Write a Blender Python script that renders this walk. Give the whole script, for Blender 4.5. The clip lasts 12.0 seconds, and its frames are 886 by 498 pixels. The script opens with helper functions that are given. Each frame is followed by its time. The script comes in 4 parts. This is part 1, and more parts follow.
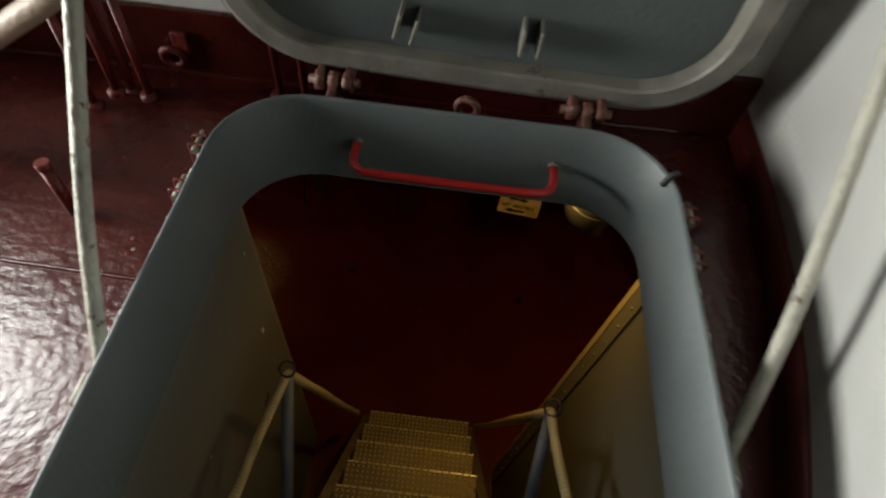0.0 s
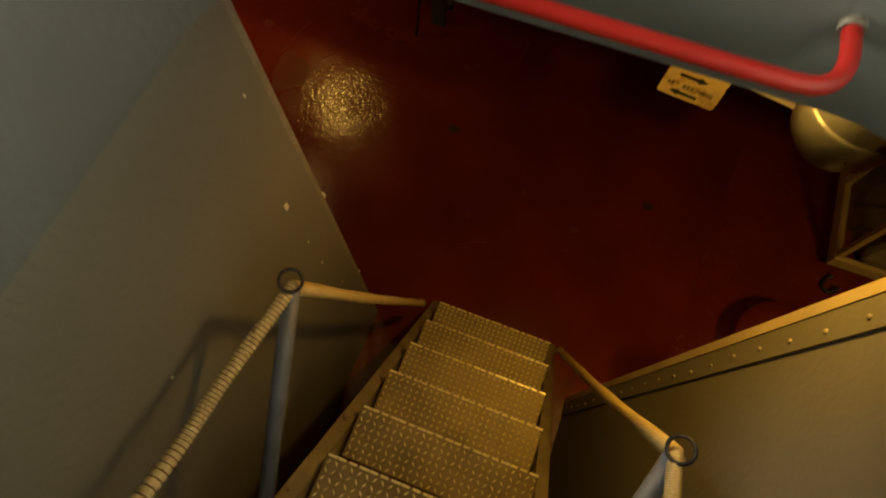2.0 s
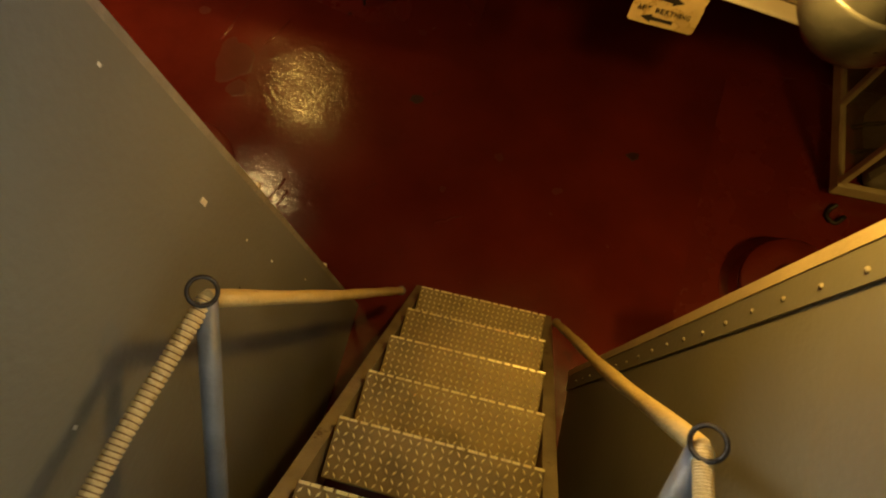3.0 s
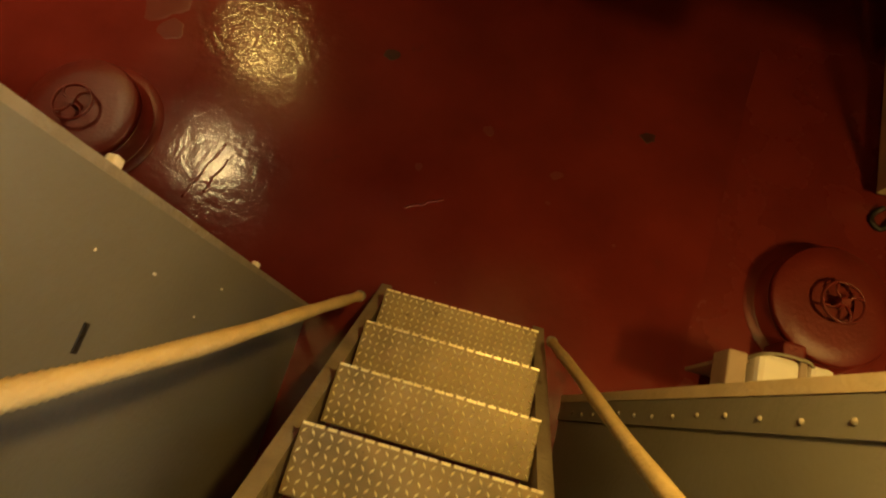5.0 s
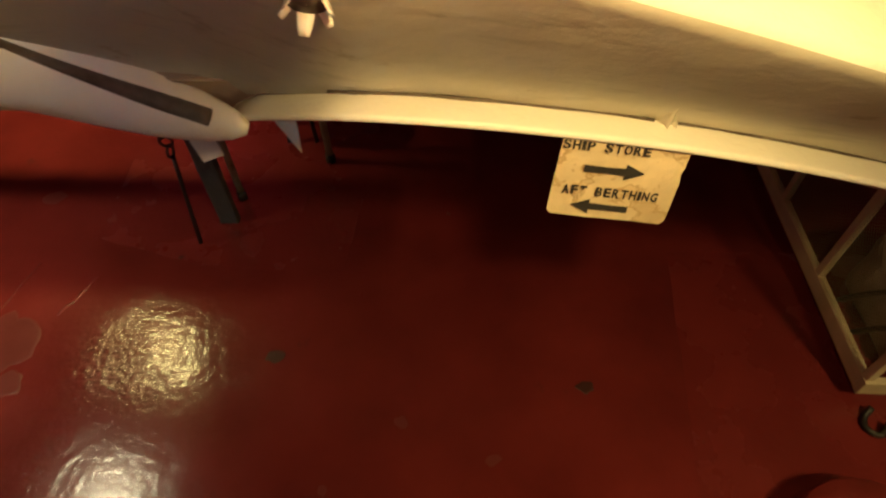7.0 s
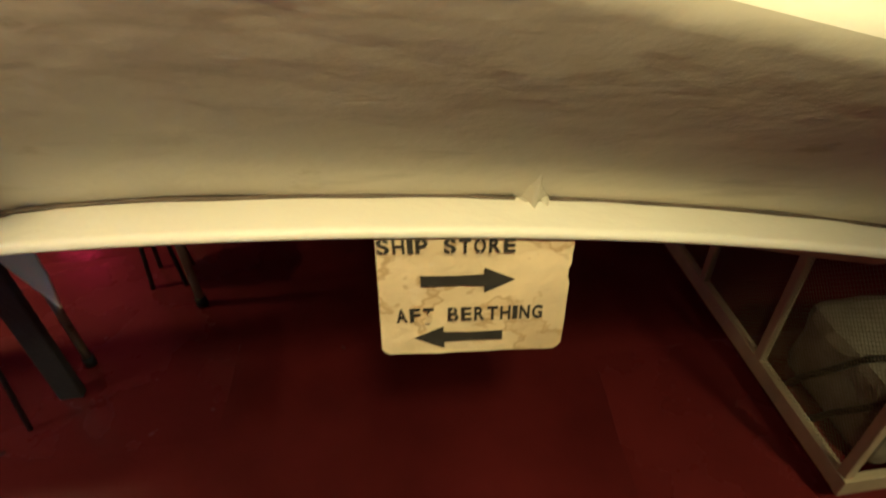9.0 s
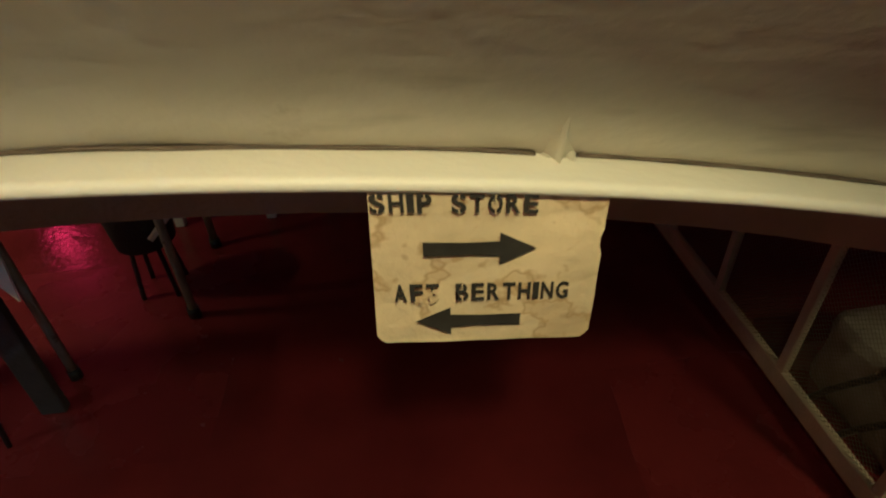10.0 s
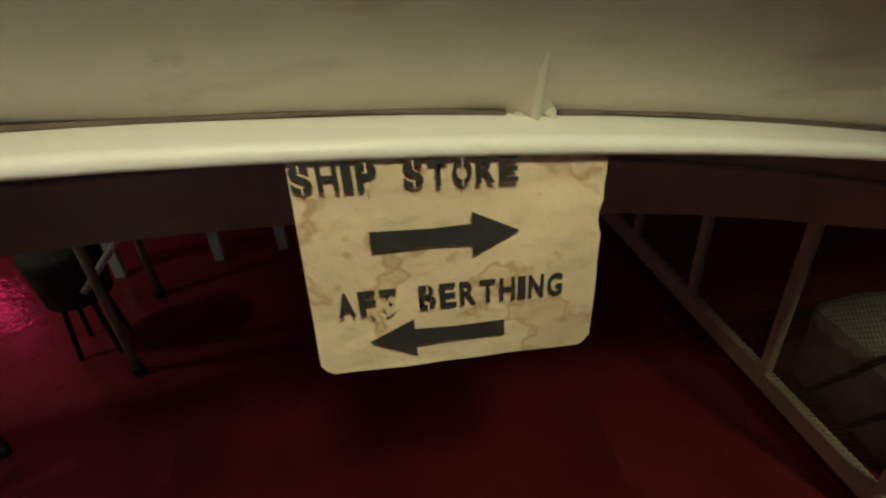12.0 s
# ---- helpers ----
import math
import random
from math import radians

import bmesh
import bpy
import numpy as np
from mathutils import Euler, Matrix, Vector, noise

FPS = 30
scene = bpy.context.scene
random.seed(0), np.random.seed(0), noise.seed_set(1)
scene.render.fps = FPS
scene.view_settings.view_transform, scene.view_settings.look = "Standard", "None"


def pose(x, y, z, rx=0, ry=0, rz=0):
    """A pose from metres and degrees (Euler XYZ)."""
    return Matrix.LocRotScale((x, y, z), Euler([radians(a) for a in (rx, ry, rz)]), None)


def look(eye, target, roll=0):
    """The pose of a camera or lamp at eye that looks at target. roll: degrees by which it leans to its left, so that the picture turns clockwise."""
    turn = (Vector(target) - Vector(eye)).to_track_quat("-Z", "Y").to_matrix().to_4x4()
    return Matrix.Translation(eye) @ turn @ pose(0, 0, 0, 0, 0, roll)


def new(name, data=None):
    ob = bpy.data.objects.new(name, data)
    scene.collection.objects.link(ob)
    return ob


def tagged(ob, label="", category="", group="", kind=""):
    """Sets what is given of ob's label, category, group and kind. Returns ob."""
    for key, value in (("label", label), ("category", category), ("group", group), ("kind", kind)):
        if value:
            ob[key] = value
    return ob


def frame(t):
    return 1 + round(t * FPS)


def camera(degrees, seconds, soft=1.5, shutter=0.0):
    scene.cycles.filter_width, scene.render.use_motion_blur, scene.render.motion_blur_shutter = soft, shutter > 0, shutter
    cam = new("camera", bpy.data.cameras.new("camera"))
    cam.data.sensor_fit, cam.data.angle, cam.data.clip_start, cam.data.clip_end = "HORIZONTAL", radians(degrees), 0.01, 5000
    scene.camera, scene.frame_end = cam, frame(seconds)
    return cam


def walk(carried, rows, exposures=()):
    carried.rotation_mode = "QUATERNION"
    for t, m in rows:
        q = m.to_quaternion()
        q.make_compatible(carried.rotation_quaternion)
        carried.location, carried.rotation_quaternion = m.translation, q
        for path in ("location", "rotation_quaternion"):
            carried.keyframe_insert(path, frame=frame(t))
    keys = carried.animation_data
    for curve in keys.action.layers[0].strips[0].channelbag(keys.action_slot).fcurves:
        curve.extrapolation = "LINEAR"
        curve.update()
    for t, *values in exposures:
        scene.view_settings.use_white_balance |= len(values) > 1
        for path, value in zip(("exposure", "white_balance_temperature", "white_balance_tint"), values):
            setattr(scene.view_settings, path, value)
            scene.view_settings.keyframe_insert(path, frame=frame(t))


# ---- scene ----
cam = camera(74.0, 12.0, soft=2.0, shutter=0.5)
PATH = [
    (0, (0.027, -1.281, 3.621), (0.023, -0.08, 2.022), 6.9),
    (0.5, (-0.027, -1.034, 3.484), (-0.044, 0.093, 1.832), 11.6),
    (1, (-0.042, -0.923, 3.488), (-0.103, 0.144, 1.798), 10.9),
    (1.5, (-0.006, -0.845, 3.326), (-0.139, 0.019, 1.527), 4.7),
    (2, (0.025, -0.8, 3.087), (-0.236, -0.098, 1.232), 0.8),
    (2.5, (0.111, -0.75, 2.967), (-0.138, -0.059, 1.107), -6.4),
    (4.3, (-0.076, -0.581, 2.587), (-0.191, -0.062, 0.659), 3.2),
    (4.5, (-0.016, -0.557, 2.543), (-0.149, -0.018, 0.622), 1.6),
    (5, (0.007, -0.436, 2.39), (-0.113, 0.139, 0.478), 4.1),
    (5.5, (0.022, -0.371, 2.357), (-0.107, 0.239, 0.456), 0.4),
    (6, (0.146, -0.163, 2.238), (0.02, 0.672, 0.425), -4.7),
    (6.5, (0.119, -0.111, 2.225), (0.011, 1.01, 0.572), -5.3),
    (6.7, (0.116, -0.068, 2.193), (0.018, 1.114, 0.583), -2.5),
    (8.3, (0.251, 0.142, 1.885), (0.28, 1.644, 0.566), -2.8),
    (8.5, (0.246, 0.189, 1.923), (0.335, 1.608, 0.517), -5.3),
    (9, (0.293, 0.251, 1.878), (0.462, 1.79, 0.613), -2.1),
    (9.5, (0.308, 0.274, 1.83), (0.495, 1.865, 0.633), -6.3),
    (10, (0.292, 0.301, 1.773), (0.462, 1.883, 0.561), -2.2),
    (10.5, (0.275, 0.35, 1.718), (0.476, 1.961, 0.55), -1.4),
    (11, (0.265, 0.376, 1.708), (0.49, 2.028, 0.603), -3.8),
    (11.5, (0.28, 0.386, 1.693), (0.558, 2.011, 0.56), -3.3),
    (12, (0.303, 0.383, 1.674), (0.617, 2.005, 0.547), -4.1),
]
walk(cam, [(t, look(eye, target, roll)) for t, eye, target, roll in PATH],
     exposures=[(0.0, -3.5, 7200, 10), (0.5, -3.05, 8300, 10), (1.0, -2.65, 8300, 10), (1.5, -2.35, 8600, 10), (2.0, -2.0, 10400, 10), (2.7, -1.52, 9200, 10), (4.5, -0.95, 7400, 10),
                (5.5, -0.42, 6900, 10), (6.7, -0.3, 5500, 8), (8.5, -0.26, 4300, 4), (9.5, -0.7, 4050, 3), (10.5, -0.95, 3850, 3), (12.0, -1.02, 3600, 3)])

# ---- light ----
world = bpy.data.worlds.new("overcast_sky")
scene.world = world
world.use_nodes = True
wn = world.node_tree.nodes
sky = wn.new("ShaderNodeTexSky")
sky.sky_type = "NISHITA"
sky.sun_disc = False
sky.sun_elevation = radians(38)
sky.sun_rotation = radians(-70)
wn["Background"].inputs[1].default_value = 0.008
world.node_tree.links.new(sky.outputs[0], wn["Background"].inputs[0])
sun = new("sun", bpy.data.lights.new("sun", "SUN"))
sun.data.energy, sun.data.angle, sun.data.color = 1.0, radians(12), (1.0, 0.95, 0.88)
sun.matrix_world = look((-8, 3, 9), (0, 0, 2.5))


def lamp(name, kind, place, target, watts, colour, size=(0.1, 0.1), spread=180):
    data = bpy.data.lights.new(name, kind)
    data.energy, data.color = watts, colour
    if kind == "AREA":
        data.shape, data.size, data.size_y, data.spread = "RECTANGLE", size[0], size[1], radians(spread)
    else:
        data.shadow_soft_size = size[0]
    ob = new(name, data)
    ob.matrix_world = look(place, target)
    return ob


WARM = (1.0, 0.63, 0.16)
lamp("bulkhead_light", "AREA", (0.34, 0.0, 2.345), (0.34, 0.0, 0), 28.5, WARM, (0.10, 0.10))
lamp("ceiling_bulb_light", "AREA", (-2.4, 2.4, 2.34), (-2.4, 2.4, 0), 21, WARM, (0.14, 0.24), 100)
lamp("ceiling_bulb_light", "AREA", (-2.4, 1.2, 2.34), (-2.4, 1.2, 0), 12, (1.0, 0.70, 0.32), (0.14, 0.24), 84)
lamp("ceiling_bulb_light", "AREA", (2.1, -0.3, 2.34), (2.1, -0.3, 0), 27, WARM, (0.16, 0.30), 110)
lamp("red_lens_light", "POINT", (0.145, 0.2, 2.03), (0, 0, 0), 2.2, (1, 0.03, 0.05), (0.03, 0.03))
lamp("far_red_light", "POINT", (-3.0, 5.6, 1.75), (0, 0, 0), 16, (1, 0.015, 0.055), (0.07, 0.07))
# daylight through the deckhouse opening
lamp("opening_skylight", "AREA", (-2.5, -0.2, 4.5), (-0.85, -1.15, 2.5), 72, (0.90, 0.96, 1.0), (0.9, 0.6), 46)
lamp("low_opening_skylight", "AREA", (-2.6, -0.7, 3.08), (0.86, -0.85, 3.0), 180, (0.90, 0.96, 1.0), (0.9, 0.7), 60)


# ---- materials ----
def material(name, base, rough=0.5, metal=0.0, vary=0.12, scale=6.0, bump=0.02, bump_scale=60.0, spots=None, spot_scale=9.0, spot_at=0.62, coat=0.0, bump2=0.0, bump2_scale=5.0, pits=0.0, streaks=None, tide=False):
    m = bpy.data.materials.new(name)
    m.use_nodes = True
    nt = m.node_tree
    n, link = nt.nodes, nt.links.new
    b = n["Principled BSDF"]
    geo = n.new("ShaderNodeNewGeometry")
    big, fine = n.new("ShaderNodeTexNoise"), n.new("ShaderNodeTexNoise")
    big.inputs["Scale"].default_value, big.inputs["Detail"].default_value = scale, 5
    fine.inputs["Scale"].default_value, fine.inputs["Detail"].default_value = bump_scale, 4
    for t in (big, fine):
        link(geo.outputs["Position"], t.inputs["Vector"])
    ramp = n.new("ShaderNodeValToRGB")
    lo, hi = [max(0, c * (1 - vary)) for c in base], [min(1, c * (1 + vary)) for c in base]
    ramp.color_ramp.elements[0].position, ramp.color_ramp.elements[1].position = 0.3, 0.7
    ramp.color_ramp.elements[0].color, ramp.color_ramp.elements[1].color = (*lo, 1), (*hi, 1)
    link(big.outputs["Fac"], ramp.inputs[0])
    colour = ramp.outputs[0]
    if spots:
        st = n.new("ShaderNodeTexNoise")
        st.inputs["Scale"].default_value, st.inputs["Detail"].default_value = spot_scale, 9
        st.inputs["Roughness"].default_value = 0.65
        link(geo.outputs["Position"], st.inputs["Vector"])
        sr = n.new("ShaderNodeValToRGB")
        sr.color_ramp.elements[0].position, sr.color_ramp.elements[1].position = spot_at, spot_at + 0.05
        link(st.outputs["Fac"], sr.inputs[0])
        if tide:
            # water stains, darkest along their rims
            st.inputs["Detail"].default_value = 4
            sr.color_ramp.elements[1].position = spot_at + 0.03
            for at, grey in ((spot_at + 0.05, 0.35), (spot_at + 0.2, 0.5)):
                sr.color_ramp.elements.new(at).color = (grey, grey, grey, 1)
        mix = n.new("ShaderNodeMix")
        mix.data_type = "RGBA"
        link(sr.outputs[0], mix.inputs[0])
        link(colour, mix.inputs[6])
        mix.inputs[7].default_value = (*spots, 1)
        colour = mix.outputs[2]
    if streaks:
        # smudges drawn out lengthwise
        ln, sc = n.new("ShaderNodeTexNoise"), n.new("ShaderNodeVectorMath")
        sc.operation = "MULTIPLY"
        sc.inputs[1].default_value = (5.0, 26.0, 26.0)
        ln.inputs["Scale"].default_value, ln.inputs["Detail"].default_value = 1.0, 4
        link(geo.outputs["Position"], sc.inputs[0])
        link(sc.outputs[0], ln.inputs["Vector"])
        lr, mx = n.new("ShaderNodeMapRange"), n.new("ShaderNodeMix")
        lr.inputs[1].default_value, lr.inputs[2].default_value, lr.inputs[4].default_value = 0.58, 0.76, 0.42
        mx.data_type = "RGBA"
        link(ln.outputs["Fac"], lr.inputs[0])
        link(lr.outputs[0], mx.inputs[0])
        link(colour, mx.inputs[6])
        mx.inputs[7].default_value = (*streaks, 1)
        colour = mx.outputs[2]
    link(colour, b.inputs["Base Color"])
    rr = n.new("ShaderNodeMapRange")
    rr.inputs[3].default_value, rr.inputs[4].default_value = max(0.03, rough - 0.1), min(1, rough + 0.1)
    link(big.outputs["Fac"], rr.inputs[0])
    link(rr.outputs[0], b.inputs["Roughness"])
    b.inputs["Metallic"].default_value = metal
    b.inputs["Coat Weight"].default_value = coat
    bp = n.new("ShaderNodeBump")
    bp.inputs["Strength"].default_value, bp.inputs["Distance"].default_value = 1.0, bump * 0.05
    link(fine.outputs["Fac"], bp.inputs["Height"])
    if bump2:
        low = n.new("ShaderNodeTexNoise")
        low.inputs["Scale"].default_value, low.inputs["Detail"].default_value = bump2_scale, 3
        link(geo.outputs["Position"], low.inputs["Vector"])
        bp2 = n.new("ShaderNodeBump")
        bp2.inputs["Strength"].default_value, bp2.inputs["Distance"].default_value = 1.0, bump2
        link(low.outputs["Fac"], bp2.inputs["Height"])
        link(bp.outputs[0], bp2.inputs["Normal"])
        link(bp2.outputs[0], b.inputs["Normal"])
        if pits:
            # patches of pitted, flaking paint
            pit, near = n.new("ShaderNodeTexNoise"), n.new("ShaderNodeVectorMath")
            pit.inputs["Scale"].default_value, pit.inputs["Detail"].default_value = 30, 6
            near.operation = "DISTANCE"
            near.inputs[1].default_value = (-1.27, 1.1, 0)
            pr, mr, mul = n.new("ShaderNodeMapRange"), n.new("ShaderNodeMapRange"), n.new("ShaderNodeMath")
            pr.inputs[1].default_value, pr.inputs[2].default_value = 0.40, 0.56
            mr.inputs[1].default_value, mr.inputs[2].default_value = 0.08, 0.32
            mr.inputs[3].default_value, mr.inputs[4].default_value = 1.0, 0.08
            mul.operation = "MULTIPLY"
            link(geo.outputs["Position"], pit.inputs["Vector"])
            link(geo.outputs["Position"], near.inputs[0])
            link(pit.outputs["Fac"], pr.inputs[0])
            link(near.outputs["Value"], mr.inputs[0])
            link(pr.outputs[0], mul.inputs[0])
            link(mr.outputs[0], mul.inputs[1])
            bp3 = n.new("ShaderNodeBump")
            bp3.inputs["Strength"].default_value, bp3.inputs["Distance"].default_value = 1.0, pits
            link(mul.outputs[0], bp3.inputs["Height"])
            link(bp2.outputs[0], bp3.inputs["Normal"])
            link(bp3.outputs[0], b.inputs["Normal"])
    else:
        link(bp.outputs[0], b.inputs["Normal"])
    return m


def glow(name, colour, strength):
    m = bpy.data.materials.new(name)
    m.use_nodes = True
    b = m.node_tree.nodes["Principled BSDF"]
    b.inputs["Base Color"].default_value = (*colour, 1)
    b.inputs["Emission Color"].default_value = (*colour, 1)
    b.inputs["Emission Strength"].default_value = strength
    return m


RED_DECK = material("red_deck_paint", (0.135, 0.0160, 0.0130), 0.165, vary=0.22, scale=2.5, bump=0.03, bump_scale=28, bump2=0.004, bump2_scale=5.0, spots=(0.11, 0.018, 0.015), spot_scale=3.0, spot_at=0.64, pits=0.0009)
RED_UPPER = material("weathered_red_deck_paint", (0.066, 0.0085, 0.0055), 0.26, vary=0.4, scale=4, bump=0.045, bump_scale=42, bump2=0.0032, bump2_scale=9, spots=(0.26, 0.17, 0.13), spot_scale=26, spot_at=0.705)
RED_RAIL = material("red_gloss_paint", (0.42, 0.018, 0.016), 0.35, bump=0.02)
RED_LID = material("matt_red_lid_paint", (0.135, 0.014, 0.010), 0.4, vary=0.2, scale=6, bump=0.04, bump2=0.0012, bump2_scale=8)
RED_PART = material("dark_red_paint", (0.15, 0.018, 0.014), 0.4, vary=0.3, scale=20, bump=0.1)
GREY = material("haze_grey_paint", (0.13, 0.152, 0.152), 0.5, vary=0.1, scale=4, bump=0.03, spots=(0.12, 0.125, 0.115), spot_scale=16, spot_at=0.72)
GREY_WALL = material("pale_grey_bulkhead_paint", (0.19, 0.185, 0.15), 0.48, vary=0.08, scale=3, bump=0.03, bump2=0.003, bump2_scale=3, spots=(0.42, 0.4, 0.33), spot_scale=22, spot_at=0.74)
RIM_PAINT = material("worn_pale_grey_rim_paint", (0.225, 0.212, 0.18), 0.5, vary=0.2, scale=14, bump=0.04, spots=(0.10, 0.06, 0.035), spot_scale=12, spot_at=0.63)
TAN = material("worn_cream_paint", (0.28, 0.25, 0.19), 0.5, vary=0.2, scale=14, bump=0.1, spots=(0.16, 0.09, 0.05), spot_scale=12, spot_at=0.64)
WHITE = material("white_bulkhead_paint", (0.80, 0.80, 0.76), 0.5, vary=0.05, scale=3, bump=0.05, bump2=0.003, bump2_scale=6)
LAGGING = material("off_white_duct_lagging", (0.5, 0.465, 0.37), 0.6, vary=0.14, scale=3, bump=0.04, bump_scale=30, bump2=0.007, bump2_scale=4, spots=(0.37, 0.32, 0.23), spot_scale=5, spot_at=0.62, streaks=(0.20, 0.165, 0.115))
LEDGE = material("cream_gloss_paint", (0.86, 0.82, 0.72), 0.45, vary=0.05, scale=5, bump=0.03, bump2=0.004, bump2_scale=5)
BROWN = material("dull_brown_paint", (0.36, 0.27, 0.20), 0.55, vary=0.2, scale=5, bump=0.06)
STEEL = material("worn_diamond_plate", (0.25, 0.195, 0.105), 0.5, metal=0.35, vary=0.28, scale=9, bump=0.02, bump_scale=70, spots=(0.12, 0.08, 0.045), spot_scale=11, spot_at=0.62)
STRINGER = material("scuffed_tan_steel", (0.36, 0.31, 0.21), 0.45, metal=0.3, vary=0.25, scale=9, bump=0.1, spots=(0.15, 0.1, 0.06), spot_scale=11)
LEG_PAINT = material("dark_grey_leg_paint", (0.06, 0.064, 0.066), 0.45, vary=0.2, scale=20, bump=0.05)
DARK_GREY = material("dull_near_black_paint", (0.024, 0.024, 0.023), 0.3, vary=0.12, scale=8, bump=0.03)
POST = material("blue_grey_painted_pipe", (0.13, 0.15, 0.18), 0.4, vary=0.15, scale=20, bump=0.05)
ROPE = material("yellowed_canvas_wrap", (0.58, 0.45, 0.22), 0.65, vary=0.12, scale=14, bump=0.08, bump_scale=90)
# dark colour for the shade inside the duct's seam, crack and hole
SHADE = material("dark_recess_shade", (0.10, 0.075, 0.05), 0.7, vary=0.3, scale=30, bump=0.1)
GROOVE_BROWN = material("brown_wrap_grooves", (0.15, 0.085, 0.04), 0.8, vary=0.3, scale=40, bump=0.1)
# foot-worn tread tips; pale diffuse colour stands in for their glints
TIP_GLINT = material("worn_tread_tips_painted_glint", (0.95, 0.84, 0.56), 0.3, metal=0.1, vary=0.15, scale=30, bump=0.01)
RUSTY = material("flaking_red_brown_fittings", (0.16, 0.06, 0.045), 0.5, vary=0.3, scale=25, bump=0.15, spots=(0.21, 0.16, 0.11), spot_scale=24, spot_at=0.6)
IRON = material("black_iron", (0.03, 0.027, 0.025), 0.45, metal=0.4, vary=0.3, scale=25, bump=0.1)
PIPE = material("chipped_white_paint_pipe", (0.50, 0.48, 0.40), 0.5, vary=0.15, scale=18, bump=0.12, spots=(0.12, 0.06, 0.035), spot_scale=17, spot_at=0.61)
CREAM = material("cream_screen_frame_paint", (0.52, 0.43, 0.27), 0.5, vary=0.12, scale=9, bump=0.06)
MESH_BACK = material("dull_brass_expanded_metal", (0.20, 0.16, 0.09), 0.5, metal=0.6, vary=0.2, scale=5, bump=0.1)
PAPER = material("stained_yellowed_paper", (0.80, 0.645, 0.37), 0.75, vary=0.12, scale=14, bump=0.06, bump2=0.002, bump2_scale=14, spots=(0.56, 0.39, 0.17), spot_scale=9, spot_at=0.54, tide=True)
INK = material("black_stencil_ink", (0.035, 0.032, 0.028), 0.7, vary=0.3, scale=40)
RUBBER = material("black_rubber", (0.02, 0.02, 0.02), 0.6)
CHAR = material("charcoal_upholstery", (0.035, 0.037, 0.04), 0.7, bump=0.1)
TUBE = glow("lit_fluorescent_tube", (1.0, 0.86, 0.5), 9)
REDGLOW = glow("lit_red_lens", (1.0, 0.03, 0.06), 14)


# ---- mesh helpers ----
def box(bm, x0, y0, z0, x1, y1, z1, bevel=0.0):
    r = bmesh.ops.create_cube(bm, size=1.0, matrix=Matrix.Translation(((x0 + x1) / 2, (y0 + y1) / 2, (z0 + z1) / 2)) @ Matrix.Diagonal((abs(x1 - x0), abs(y1 - y0), abs(z1 - z0), 1)))
    if bevel:
        es = {e for v in r["verts"] for e in v.link_edges}
        bmesh.ops.bevel(bm, geom=list(es), offset=bevel, segments=2, affect="EDGES", profile=0.5)
    return bm


def boxm(*a, bevel=0.004):
    return box(bmesh.new(), *a, bevel=bevel)


def sweep(bm, points, radius, sides=10, caps=True, radii=None):
    pts = [Vector(p) for p in points]
    rings, up = [], None
    for i, p in enumerate(pts):
        d = (pts[min(i + 1, len(pts) - 1)] - pts[max(i - 1, 0)]).normalized()
        if up is None:
            up = d.orthogonal().normalized()
        up = (up - d * up.dot(d)).normalized()
        side = d.cross(up)
        r = radii[i] if radii else radius
        rings.append([bm.verts.new(p + r * (math.cos(a) * up + math.sin(a) * side)) for a in (2 * math.pi * k / sides for k in range(sides))])
    for a, b in zip(rings, rings[1:]):
        for k in range(sides):
            f = bm.faces.new((a[k], a[(k + 1) % sides], b[(k + 1) % sides], b[k]))
            f.smooth = True
    if caps:
        bm.faces.new(rings[0][::-1])
        bm.faces.new(rings[-1])
    return bm


def swept(points, radius, sides=10, radii=None):
    return sweep(bmesh.new(), points, radius, sides, radii=radii)


def smooth_path(points, steps=8):
    pts = [Vector(p) for p in points]
    ext = [2 * pts[0] - pts[1], *pts, 2 * pts[-1] - pts[-2]]
    out = []
    for i in range(1, len(ext) - 2):
        a, b, c, d = ext[i - 1:i + 3]
        for k in range(steps):
            t = k / steps
            out.append(0.5 * (2 * b + (c - a) * t + (2 * a - 5 * b + 4 * c - d) * t * t + (3 * b - a - 3 * c + d) * t ** 3))
    out.append(pts[-1])
    return out


def torus(bm, centre, axis, R, r, seg=28, sides=8, arc=2 * math.pi):
    axis = Vector(axis).normalized()
    u = axis.orthogonal().normalized()
    v = axis.cross(u)
    n = seg if arc > 6.28 else seg + 1
    rings = []
    for i in range(n):
        a = arc * i / seg
        d = math.cos(a) * u + math.sin(a) * v
        rings.append([bm.verts.new(Vector(centre) + R * d + r * (math.cos(b) * d + math.sin(b) * axis)) for b in (2 * math.pi * k / sides for k in range(sides))])
    m = n if arc > 6.28 else n - 1
    for i in range(m):
        a, b = rings[i], rings[(i + 1) % n]
        for k in range(sides):
            bm.faces.new((a[k], b[k], b[(k + 1) % sides], a[(k + 1) % sides])).smooth = True
    return bm


def lathe(bm, centre, profile, seg=40):
    c = Vector(centre)
    rings = [[bm.verts.new(c + Vector((r * math.cos(2 * math.pi * k / seg), r * math.sin(2 * math.pi * k / seg), z))) for k in range(seg)] for r, z in profile]
    for a, b in zip(rings, rings[1:]):
        for k in range(seg):
            bm.faces.new((a[k], a[(k + 1) % seg], b[(k + 1) % seg], b[k])).smooth = True
    if profile[-1][0] > 0.001:
        bm.faces.new(rings[-1])
    return bm


